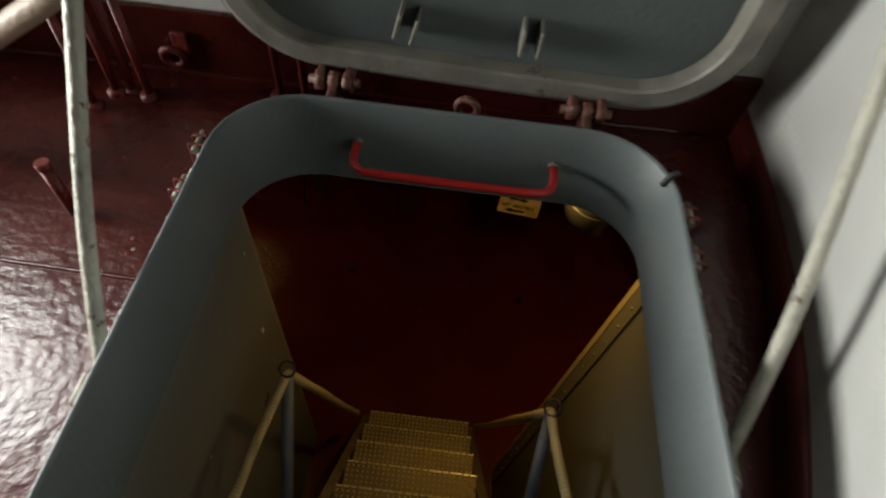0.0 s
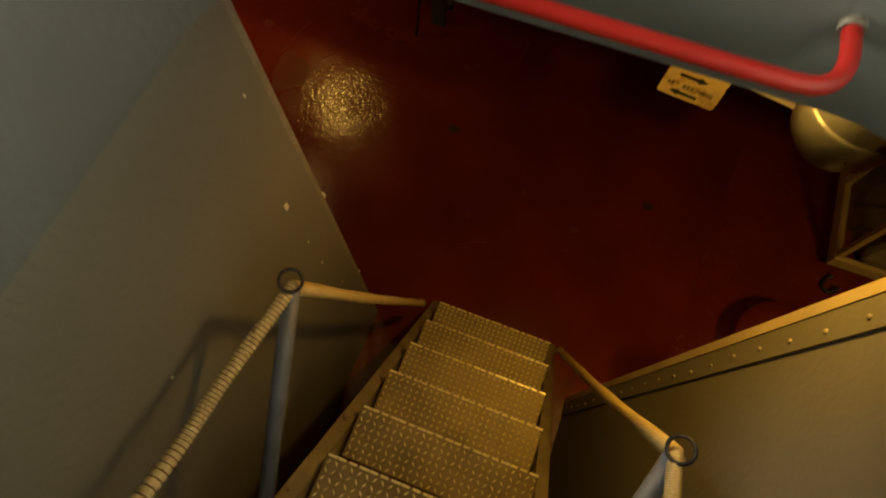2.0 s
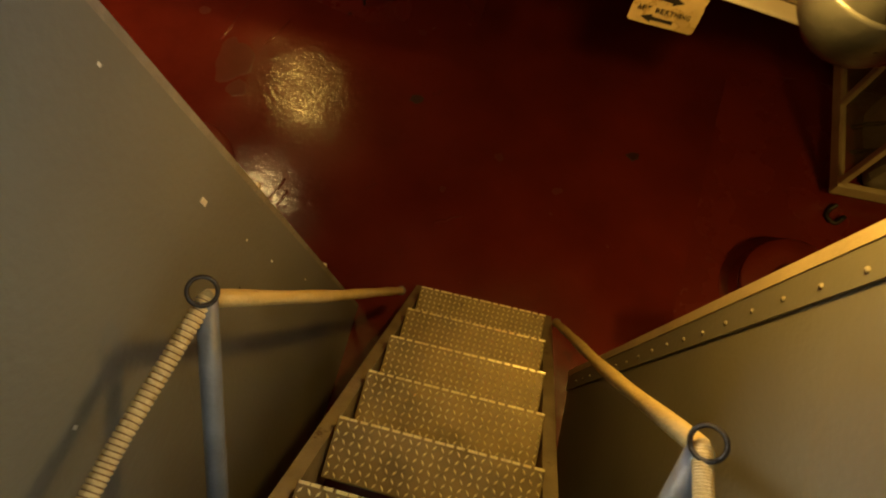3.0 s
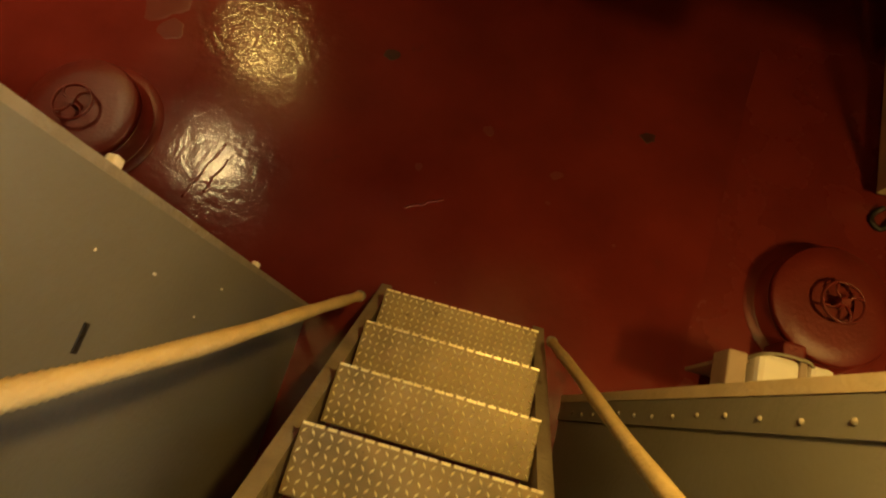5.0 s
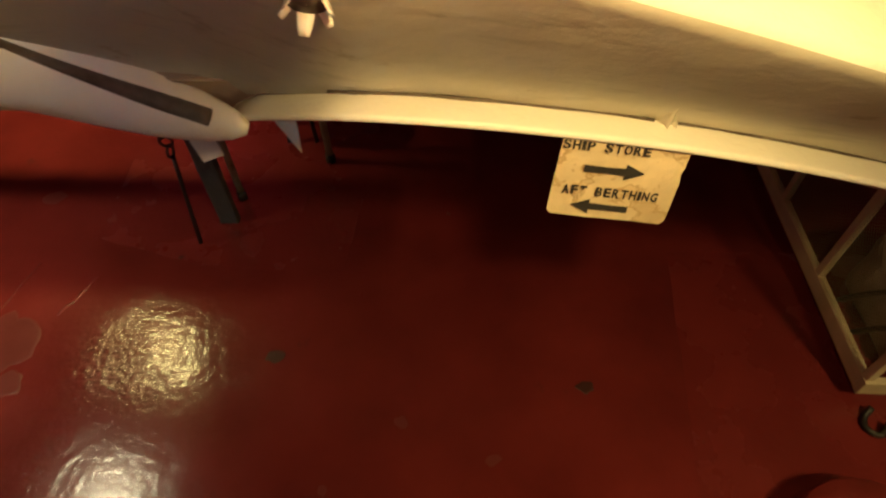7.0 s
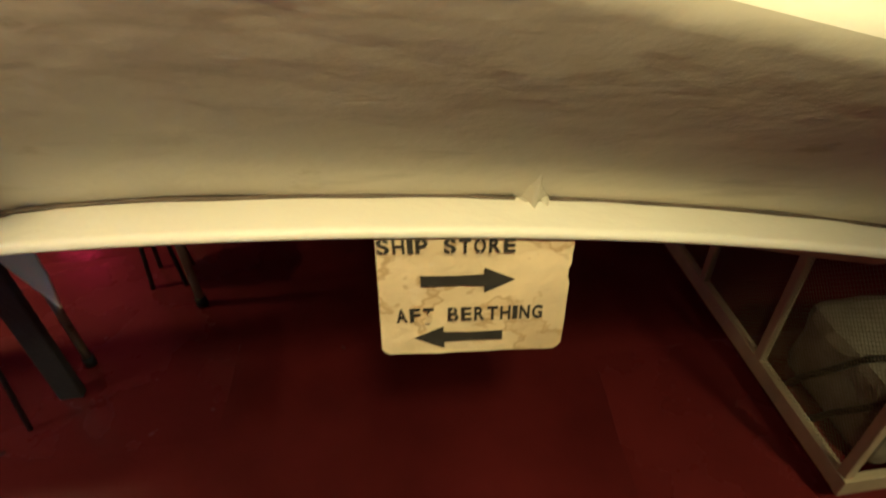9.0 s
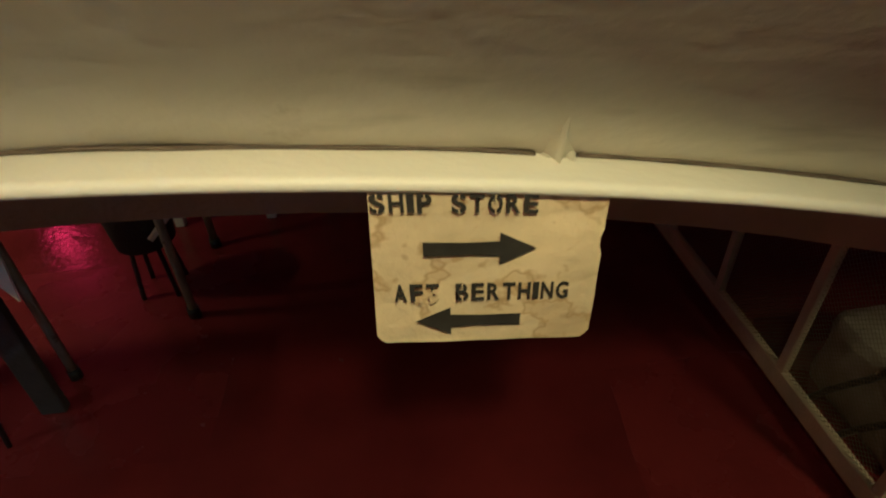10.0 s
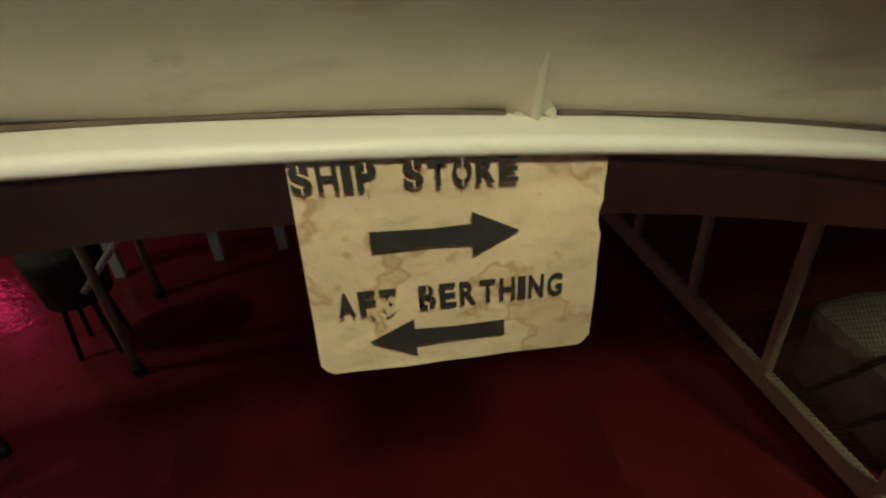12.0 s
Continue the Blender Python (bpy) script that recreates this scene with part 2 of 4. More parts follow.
def round_rect(x0, y0, x1, y1, r, seg=8):
    out = []
    for cx, cy, a0 in ((x1 - r, y1 - r, 0), (x0 + r, y1 - r, 90), (x0 + r, y0 + r, 180), (x1 - r, y0 + r, 270)):
        for k in range(seg + 1):
            a = radians(a0 + 90 * k / seg)
            out.append((cx + r * math.cos(a), cy + r * math.sin(a)))
    return out


def loft(bm, loops, close=False):
    rings = [[bm.verts.new(p) for p in loop] for loop in loops]
    pairs = list(zip(rings, rings[1:])) + ([(rings[-1], rings[0])] if close else [])
    for a, b in pairs:
        n = len(a)
        for k in range(n):
            bm.faces.new((a[k], a[(k + 1) % n], b[(k + 1) % n], b[k])).smooth = False
    return rings


def extrude_profile(bm, profile, x0, x1, steps=1, bow=None):
    """A closed profile of (y, z) drawn along x."""
    rings = []
    for i in range(steps + 1):
        x = x0 + (x1 - x0) * i / steps
        dy, dz = bow(x) if bow else (0, 0)
        rings.append([bm.verts.new((x, y + dy, z + dz)) for y, z in profile])
    for a, b in zip(rings, rings[1:]):
        n = len(a)
        for k in range(n):
            bm.faces.new((a[k], a[(k + 1) % n], b[(k + 1) % n], b[k])).smooth = True
    bm.faces.new(rings[0][::-1])
    bm.faces.new(rings[-1])
    return bm


def mesh_of(name, bm, mat):
    bmesh.ops.recalc_face_normals(bm, faces=bm.faces)
    me = bpy.data.meshes.new(name)
    bm.to_mesh(me)
    bm.free()
    me.materials.append(mat)
    return me


def part(name, bm, mat, parent, label=""):
    ob = new(name, mesh_of(name, bm, mat))
    ob.parent = parent
    return tagged(ob, label)


def thing(name, label, category, group="", kind=""):
    return tagged(new(name), label, category, group, kind)


def solid(name, bm, mat, label, category, group="", kind=""):
    return tagged(new(name, mesh_of(name, bm, mat)), label, category, group, kind)


def structure(name, bm, mat, label=""):
    return tagged(new(name, mesh_of(name, bm, mat)), label, "", "", "structure")


# ---- large structure ----
DECK, RIM, UNDER = 2.50, 2.72, 2.485
HX0, HX1, HY0, HY1, HR = -0.496, 0.507, -1.80, -0.215, 0.185
bm = bmesh.new()
bmesh.ops.create_grid(bm, x_segments=40, y_segments=40, size=5.5, matrix=Matrix.Translation((0, 2.0, 0)))
structure("floor", bm, RED_DECK, "glossy dark red painted steel deck with worn patches")

# upper deck plate with the hatch hole
bm = bmesh.new()
inner = round_rect(HX0 - 0.008, HY0 - 0.008, HX1 + 0.008, HY1 + 0.008, HR)
outer = []
for x, y in inner:
    cx, cy = 0, (HY0 + HY1) / 2
    s = min(3.6 / max(abs(x - cx), 1e-6), 3.6 / max(abs(y - cy), 1e-6))
    outer.append((cx + (x - cx) * s, cy + (y - cy) * s))
loft(bm, [[(x, y, DECK) for x, y in outer], [(x, y, DECK) for x, y in inner], [(x, y, UNDER) for x, y in inner], [(x, y, UNDER) for x, y in outer]], close=True)
structure("upper_deck", bm, RED_UPPER, "weathered glossy red painted upper deck plating")

# hatch coaming
bm = bmesh.new()
loops = []
for off, z in ((0, UNDER - 0.02), (0, RIM - 0.006), (0.006, RIM), (0.010, RIM), (0.014, RIM - 0.006), (0.014, DECK)):
    loops.append([(x, y, z) for x, y in round_rect(HX0 - off, HY0 - off, HX1 + off, HY1 + off, HR + off)])
loft(bm, loops)
for f in bm.faces:
    f.smooth = True
coaming = solid("hatch_coaming", bm, GREY, "grey painted steel hatch coaming with rounded corners", "hatch coaming")

# ladder well side bulkheads, each leaning out a little towards the top
def west_x(z):
    return -0.605 + 0.020 * z


def east_x(z):
    return 0.484 + 0.075 * z


def slab(xf, a, b, foot, top, back=None):
    """A plate between xf(z) + a and xf(z) + b; foot and top: y of its outer edge below and above; back: its depth in y."""
    bm = bmesh.new()
    rings = []
    for z, y1 in ((0.0, foot), (UNDER, top)):
        y0 = -1.95 if back is None else y1 - back
        rings.append([(xf(z) + a, y0, z), (xf(z) + b, y0, z), (xf(z) + b, y1, z), (xf(z) + a, y1, z)])
    r = loft(bm, rings)
    bm.faces.new(r[0][::-1])
    bm.faces.new(r[1])
    return bm


structure("wall_west", slab(west_x, -0.012, 0, -0.118, -0.264), GREY_WALL, "pale grey painted steel side bulkhead by the ladder")
structure("trim_1", slab(west_x, -0.055, -0.001, -0.100, -0.246, 0.0175), TAN, "worn cream edge flange of the bulkhead")
structure("wall_east", slab(east_x, 0, 0.012, -0.2, -0.232), GREY_WALL, "pale grey painted steel side bulkhead by the ladder")
flange = structure("trim_2", slab(east_x, -0.010, 0.055, -0.172, -0.204, 0.0275), CREAM, "cream bolted edge flange of the bulkhead")
strap = structure("trim_3", slab(east_x, -0.007, -0.001, -0.2005, -0.2325, 0.066), GREY_WALL, "grey riveted strap along the bulkhead edge")
bolt = mesh_of("bolt", lathe(bmesh.new(), (0, 0, 0), [(0.006, 0), (0.006, 0.002), (0.0042, 0.005), (0.001, 0.006)], 10), TAN)
for i in range(21):
    z = 0.18 + i * 0.112
    o = new("bolt", bolt)
    o.parent = strap
    o.matrix_local = pose(east_x(z) - 0.007, -0.240 - 0.013 * z + 0.004 * math.sin(5 * i), z, 0, -90, 0)
structure("wall_south", boxm(-0.62, -2.0, 0, 0.70, -1.952, UNDER), GREY_WALL, "grey painted bulkhead behind the ladder")

# lower compartment shell
structure("ceiling", boxm(-5.5, 0.12, UNDER - 0.06, 5.5, 7.5, UNDER - 0.012, bevel=0), WHITE)
structure("wall_north", boxm(-5.5, 7.4, 0, 5.5, 7.5, UNDER - 0.06), WHITE)
structure("wall_far_west", boxm(-5.5, -3.5, 0, -5.4, 7.4, UNDER - 0.06), WHITE)
structure("wall_far_east", boxm(5.4, -3.5, 0, 5.5, 7.4, UNDER - 0.06), WHITE)
structure("wall_far_south", boxm(-5.4, -3.5, 0, 5.4, -3.4, UNDER - 0.06), WHITE)

# upper compartment shell
def curved_x(y):
    """Foot line of the curved bulkhead."""
    d = min(max(-0.15 - y, 0.0), 0.9)
    return 0.814 - 0.175 * d * d


def curved_wall(z0, z1, proud):
    bm = bmesh.new()
    ys = [-5.2, -4.0, -3.0, -2.0] + [-1.2 + 0.06 * i for i in range(24)] + [0.5, 1.5, 3.0]
    loft(bm, [[(curved_x(y) - proud, y, z0), (1.1, y, z0), (1.1, y, z1), (curved_x(y) - proud, y, z1)] for y in ys])
    for f in bm.faces:
        f.smooth = abs(f.calc_center_median().z - (z0 + z1) / 2) < 0.01
    return bm


structure("upper_wall_east", curved_wall(2.612, 5.4, 0.0), WHITE, "white painted curved bulkhead with a red foot band")
structure("baseboard", curved_wall(DECK, 2.61, 0.004), RED_LID)
structure("upper_wall_north", boxm(-3.6, 0.104, 2.70, 0.86, 0.2, 5.4), WHITE)
structure("baseboard_north", boxm(-3.6, 0.09, DECK, 0.855, 0.2, 2.70), RED_UPPER)
structure("weld_seam", swept(smooth_path([(-3.0 + 0.1 * i, 0.088 + 0.002 * math.sin(i * 2.1), DECK + 0.002) for i in range(38)], 2), 0.008, 6), RED_UPPER)
# unseen ceiling and two walls, added near-black to cut bounced light on the deck
structure("unseen_dark_ceiling", boxm(-3.7, -5.2, 5.4, 1.1, 3.0, 5.5), DARK_GREY)
structure("unseen_dark_wall_south", boxm(-3.6, -4.7, DECK, 0.86, -4.6, 5.4), DARK_GREY)
structure("unseen_dark_wall_west", boxm(-2.85, -4.6, DECK, -2.75, -1.7, 5.4), DARK_GREY)
structure("upper_wall_west_sill", boxm(-2.85, -1.7, DECK, -2.75, 0.09, 2.60), RED_UPPER)

# ---- ladder ----
ladder = thing("ladder", "steep steel ladder with worn diamond plate treads", "ladder")
RISE, RUN, TREADS = 0.23, 0.166, 10


def tread_mesh():
    bm = boxm(-0.288, -0.165, -0.02, 0.296, 0.0, 0.0, bevel=0.004)
    for i in range(26):
        for j in range(7):
            a = radians(55 if (i + j) % 2 == 0 else -55)
            c = Vector((-0.276 + i * 0.0225, -0.152 + j * 0.0222, -0.0003))
            u, v = Vector((math.cos(a), math.sin(a), 0)), Vector((-math.sin(a), math.cos(a), 0))
            q = [bm.verts.new(c + 0.0098 * u), bm.verts.new(c + 0.0036 * v), bm.verts.new(c - 0.0098 * u), bm.verts.new(c - 0.0036 * v)]
            t0, t1 = bm.verts.new(c + 0.0055 * u + Vector((0, 0, 0.0038))), bm.verts.new(c - 0.0055 * u + Vector((0, 0, 0.0038)))
            for f in ((q[0], q[1], t0), (q[1], q[2], t1), (q[1], t1, t0), (q[2], q[3], t1), (q[3], q[0], t0), (q[3], t0, t1)):
                bm.faces.new(f).material_index = 1
    # worn nosing, broken by the pattern, its bright glints put into the pale colour
    for i in range(19):
        n0 = len(bm.faces)
        box(bm, -0.284 + i * 0.0306, -0.006, -0.006, -0.284 + i * 0.0306 + 0.022 + 0.006 * (i % 3 == 0), 0.0015, 0.0018)
        bm.faces.ensure_lookup_table()
        for f in bm.faces[n0:]:
            f.material_index = 1
    me = mesh_of("tread", bm, STEEL)
    me.materials.append(TIP_GLINT)
    return me


tread = tread_mesh()
for i in range(TREADS):
    ob = new("tread", tread)
    ob.parent = ladder
    ob.location = (0, -RUN * i, 0.255 + RISE * i)
for s in (-1, 1):
    bm = bmesh.new()
    prof = [(0.06, 0.0), (-0.13, 0.0), (-0.13 - RUN * 10.0, RISE * 10.0 + 0.12), (0.06 - RUN * 10.0, RISE * 10.0 + 0.12)]
    xs = (0.302 * s, 0.308 * s)
    a = [bm.verts.new((xs[0], y, z + 0.004)) for y, z in prof]
    b = [bm.verts.new((xs[1], y, z + 0.004)) for y, z in prof]
    bm.faces.new(a), bm.faces.new(b[::-1])
    for k in range(4):
        bm.faces.new((a[k], a[(k + 1) % 4], b[(k + 1) % 4], b[k]))
    web = part("stringer", bm, STRINGER, ladder)
    for q0, q1, d in ((prof[0], prof[3], 0.008), (prof[1], prof[2], -0.008)):
        bm = bmesh.new()
        v = [bm.verts.new((x, y + dy, z + 0.004)) for (y, z), dy in ((q0, 0), (q1, 0), (q1, d), (q0, d)) for x in (0.302 * s, 0.345 * s)]
        for f in ((0, 1, 3, 2), (2, 3, 5, 4), (4, 5, 7, 6), (6, 7, 1, 0), (0, 2, 4, 6), (1, 7, 5, 3)):
            bm.faces.new([v[k] for k in f])
        part("flange", bm, STRINGER, web)


# ---- ladder handrails ----
def rail(s, ring, foot, low_end, upper):
    t = thing("handrail", "canvas-wrapped handrail through an iron ring on a post", "handrail", "ladder handrails")
    ring, foot = Vector(ring), Vector(foot)
    part("post", swept([foot, foot.lerp(ring, 0.5), ring], 0.019, 14), POST, t, "blue-grey painted pipe post")
    bm = bmesh.new()
    torus(bm, ring + Vector((0, 0.006, 0.022)), (-0.5 * s, -0.12, 0.85), 0.024, 0.0040)
    part("ring", bm, IRON, t, "black iron ring")
    low_end = Vector(low_end)
    low = smooth_path([ring, ring.lerp(low_end, 0.33) + Vector((-0.012 * s, 0, -0.012)), ring.lerp(low_end, 0.7) + Vector((0, 0, -0.012)), low_end], 75)
    part("lower_rope", swept(low, 0.015, 10, radii=[0.0145 + 0.0022 * (i % 2) + 0.001 * math.sin(i * 0.11) for i in range(len(low))]), ROPE, t)
    tip = smooth_path([low_end, low_end + (low_end - ring).normalized() * 0.03, low_end + (low_end - ring).normalized() * 0.07], 4)
    part("knot", swept(tip, 0.012, 10, radii=[0.015, 0.02, 0.021, 0.018, 0.011, 0.014, 0.016, 0.012, 0.004][:len(tip)]), TAN, t, "frayed rope end")
    up = smooth_path([ring] + [Vector(p) for p in upper], 92)
    served = part("upper_rope", swept(up, 0.015, 10, radii=[0.0125 + 0.0026 * (1, 0.75, -0.1, 0.75)[i % 4] for i in range(len(up))]), ROPE, t, "tightly served canvas wrapping")
    served.data.materials.append(GROOVE_BROWN)
    # darker brown in the grooves between wraps
    for p in served.data.polygons:
        p.material_index = int((p.index // 10) % 4 == 2)
    return t


rail(-1, (-0.40, -0.553, 1.925), (-0.335, -0.99, 1.60), (-0.345, -0.09, 0.44), [(-0.425, -0.77, 1.955), (-0.43, -1.0, 2.03), (-0.43, -1.5, 2.35)])
rail(1, (0.395, -0.60, 1.99), (0.335, -1.02, 1.65), (0.345, -0.035, 0.30), [(0.40, -0.72, 2.03), (0.42, -1.0, 2.15), (0.43, -1.5, 2.42)])

# ---- red grab bar ----
bar = smooth_path([(-0.218, HY1, 2.60), (-0.218, -0.262, 2.602), (-0.215, -0.286, 2.602), (-0.204, -0.306, 2.602), (-0.178, -0.318, 2.602), (-0.1, -0.32, 2.602), (0.15, -0.32, 2.602), (0.23, -0.318, 2.602), (0.256, -0.306, 2.602), (0.267, -0.286, 2.602), (0.27, -0.262, 2.602), (0.27, HY1, 2.598)], 5)
grab = thing("grab_bar", "red painted bent steel grab bar welded to the coaming", "grab bar")
part("rod", swept(bar, 0.0102, 12), RED_RAIL, grab)
for x, z in ((-0.218, 2.60), (0.27, 2.598)):
    part("weld_pad", swept([(x, HY1 + 0.002, z), (x, HY1 - 0.012, z)], 0.014, 14), RIM_PAINT, grab, "pale weld pad")

# ---- hatch cover ----
cover = thing("hatch_cover", "grey steel hatch cover standing open on its hinges", "hatch cover")
LY = -0.05


def lid_loop(inset, y, r):
    return [(x, y - 0.06 * (z - 2.7), z - 0.025 * x) for x, z in round_rect(-0.56 + inset, 2.70 + inset, 0.66 - inset, 4.30 - inset, max(0.04, r - inset), 10)]


bm = bmesh.new()
loft(bm, [lid_loop(0.06, LY + 0.03, 0.24), lid_loop(0.0, LY + 0.03, 0.24), lid_loop(0.0, LY - 0.03, 0.24), lid_loop(0.012, LY - 0.036, 0.24), lid_loop(0.055, LY - 0.036, 0.24), lid_loop(0.06, LY - 0.028, 0.24), lid_loop(0.066, LY + 0.01, 0.24)])
part("rim", bm, RIM_PAINT, cover, "worn pale rim")
bm = bmesh.new()
loft(bm, [lid_loop(-0.004, LY - 0.012, 0.24), lid_loop(-0.007, LY - 0.018, 0.24), lid_loop(-0.004, LY - 0.026, 0.24), lid_loop(0.004, LY - 0.02, 0.24)], close=True)
part("gasket", bm, RUBBER, cover, "dark rubber gasket")
bm = bmesh.new()
loft(bm, [lid_loop(0.05, LY + 0.012, 0.24), lid_loop(0.05, LY + 0.026, 0.24)])
n = len(lid_loop(0.05, 0, 0.24))
bm.verts.ensure_lookup_table()
bm.faces.new(bm.verts[:n])
bm.faces.new(bm.verts[n:2 * n])
part("panel", bm, GREY, cover)
for cx, tilt in ((-0.12, 14), (0.165, 2)):
    bm = bmesh.new()
    for dx in (-0.02, 0.02):
        box(bm, dx - 0.005, -0.052, -0.032, dx + 0.005, 0.012, 0.036, bevel=0.004)
        sweep(bm, [(dx - 0.005, -0.045, -0.02), (dx + 0.005, -0.045, -0.02)], 0.008, 10)
    bmesh.ops.transform(bm, matrix=pose(cx, LY - 0.008, 2.85, 0, tilt, 0), verts=bm.verts)
    part("lug", bm, RIM_PAINT, cover, "pair of cream drilled lugs")
for cx in (-0.29, 0.33):
    bm = bmesh.new()
    for dx in (-0.034, 0.0, 0.034):
        sweep(bm, [(cx + dx - 0.012, -0.115, 2.695), (cx + dx + 0.012, -0.115, 2.695)], 0.024, 12)
        box(bm, cx + dx - 0.010, -0.20 if dx == 0 else -0.13, 2.56 if dx == 0 else 2.68, cx + dx + 0.010, -0.10 if dx == 0 else LY + 0.0, 2.70 if dx == 0 else 2.72, bevel=0.006)
    sweep(bm, [(cx - 0.062, -0.115, 2.695), (cx + 0.062, -0.115, 2.695)], 0.011)
    part("hinge", bm, RUSTY, cover, "flaking cream-brown hinge")
for s in (-1, 1):
    line = ((0.607, 0.645, 0.66, 0.655, 0.64) if s > 0 else (0.585, 0.598, 0.592, 0.615, 0.635))
    pts = smooth_path([(x * s, y, z) for x, y, z in zip(line, (-0.88, -0.69, -0.45, -0.22, -0.11), (2.515, 2.79, 3.13, 3.42, 3.56))], 8)
    part("stay_bar", swept(pts, 0.0145, 12), PIPE, cover, "chipped white painted stay bar")
    bm = boxm(0.607 * s - 0.018, -0.93, DECK, 0.607 * s + 0.018, -0.86, 2.545, bevel=0.008)
    part("stay_foot", bm, TAN, cover, "rusty stay bar foot")

# ---- duct, sign and lamps ----
duct = thing("ventilation_duct", "low off-white lagged ventilation duct across the passage", "ventilation duct")


def bow(x):
    d = min(max(x, -0.3), 1.2) - 0.3
    return (0.0, -0.12 * d - 0.12 * d * d)


def recede(bm, k=1.32):
    """The duct swings aft and down towards its inboard end."""
    pivot = Vector((0.119, -0.111, 2.225))
    for v in bm.verts:
        t = min(1.0, max(0.0, (-0.03 - v.co.x) / 0.30))
        v.co = pivot + (1 + (k - 1) * t * t * (3 - 2 * t)) * (v.co - pivot)
    return bm


def duct_top(x):
    return 1.822 - 0.275 * (min(max(x, 0.1), 0.66) - 0.335)


def duct_body():
    bm, rings = bmesh.new(), []
    for i in range(85):
        x = -0.75 + 3.15 * i / 84
        dz, zt = bow(x)[1], duct_top(x)
        low = 1.524 + dz
        h = zt - low
        prof = [(0.774, low), (0.758, low + 0.10 * h), (0.706, low + 0.32 * h), (0.628, low + 0.62 * h), (0.552, low + 0.92 * h), (0.538, zt), (0.548, zt + 0.018), (0.65, zt + 0.055), (1.0, zt + 0.055), (1.03, low + 0.05), (0.96, low - 0.008), (0.80, low - 0.010)]
        wave = 0.0025 * noise.noise((x * 5, 0.3, 0))
        rings.append([bm.verts.new((x, y + wave * (1 + math.sin(9 * k)), z)) for k, (y, z) in enumerate(prof)])
    for a, b in zip(rings, rings[1:]):
        n = len(a)
        for k in range(n):
            f = bm.faces.new((a[k], a[(k + 1) % n], b[(k + 1) % n], b[k]))
            # top faces take the paler slot: the lamp's glare put into their colour
            f.smooth, f.material_index = True, int(k in (5, 6, 7))
    bm.faces.new(rings[0][::-1])
    bm.faces.new(rings[-1])
    return bm


# second, paler material imitates the strongly lit duct top
part("body", recede(duct_body()), LAGGING, duct).data.materials.append(LEDGE)
prof = [(0.702, 1.528), (0.697, 1.530), (0.695, 1.534), (0.697, 1.540), (0.703, 1.542), (0.775, 1.529), (0.80, 1.526), (0.80, 1.514)]
part("ledge", recede(extrude_profile(bmesh.new(), prof, -0.25, 2.4, 60, bow), 1.38), LEDGE, duct, "cream painted bottom ledge")
elbow = smooth_path([(-0.215, 0.675, 1.562), (-0.33, 0.666, 1.612), (-0.45, 0.645, 1.69), (-0.57, 0.62, 1.77), (-0.72, 0.59, 1.89), (-0.86, 0.56, 2.06), (-0.95, 0.54, 2.25), (-0.97, 0.54, UNDER - 0.06)], 6)
part("elbow", recede(swept(elbow, 0.1, 28, radii=[0.010 + 0.062 * min(1, i / 14) ** 0.6 for i in range(len(elbow))]), 1.42), LEDGE, duct, "white painted pipe elbow")

seam = smooth_path([(-0.262, 0.655, 1.600), (-0.34, 0.628, 1.662), (-0.44, 0.60, 1.742), (-0.54, 0.575, 1.83), (-0.66, 0.55, 1.94)], 5)
# solid dark strip painted as the shade in the open seam
part("open_seam", recede(swept(seam, 0.01, 8, radii=[0.003 + 0.013 * (1 - i / (len(seam) - 1)) ** 1.3 for i in range(len(seam))]), 1.42), SHADE, duct, "open seam in the lagging, its shade a dark strip")


def flap(pts, thick, mat, label):
    bm = bmesh.new()
    f = bm.faces.new([bm.verts.new(p) for p in pts])
    r = bmesh.ops.extrude_face_region(bm, geom=[f])
    bmesh.ops.translate(bm, vec=(0, thick, 0), verts=[v for v in r["geom"] if isinstance(v, bmesh.types.BMVert)])
    return part("torn_flap", bm, mat, duct, label)


flap([(-0.335, 1.035, 1.345), (-0.262, 1.035, 1.345), (-0.258, 1.03, 1.27), (-0.260, 1.02, 1.205), (-0.297, 1.03, 1.265)], 0.004, LEDGE, "hanging torn strip of lagging")
flap([(-0.575, 1.06, 1.36), (-0.50, 1.06, 1.36), (-0.488, 1.09, 1.13), (-0.548, 1.09, 1.105)], 0.004, LEDGE, "white drilled tab")
# tear in the lagging: a pinched fin over a frayed lip
bm = bmesh.new()
rows = []
for j in range(10):
    t = j / 9
    z, w = 1.509 + 0.066 * t, 0.0055 * (1 - t) ** 1.8 + 0.0003
    y = 0.772 - 0.030 * t - 0.010 * t * t
    out = 0.024 * (1 - t) ** 0.8 + 0.002
    rows.append([bm.verts.new(p) for p in ((0.444 - 1.5 * w, y + 0.003, z), (0.447 - 0.5 * w, y - 0.4 * out, z), (0.446, y - out, z - 0.006 * (1 - t)), (0.452 + 0.6 * w, y - 0.35 * out, z), (0.454 + 2.4 * w + 0.02 * (1 - t) ** 5, y + 0.003, z - 0.001))])
for a, b in zip(rows, rows[1:]):
    for k in range(4):
        bm.faces.new((a[k], a[k + 1], b[k + 1], b[k])).smooth = True
r = bmesh.ops.extrude_face_region(bm, geom=bm.faces[:])
bmesh.ops.translate(bm, vec=(0, 0.004, 0), verts=[v for v in r["geom"] if isinstance(v, bmesh.types.BMVert)])
part("tear", bm, LAGGING, duct, "puckered tear in the lagging")
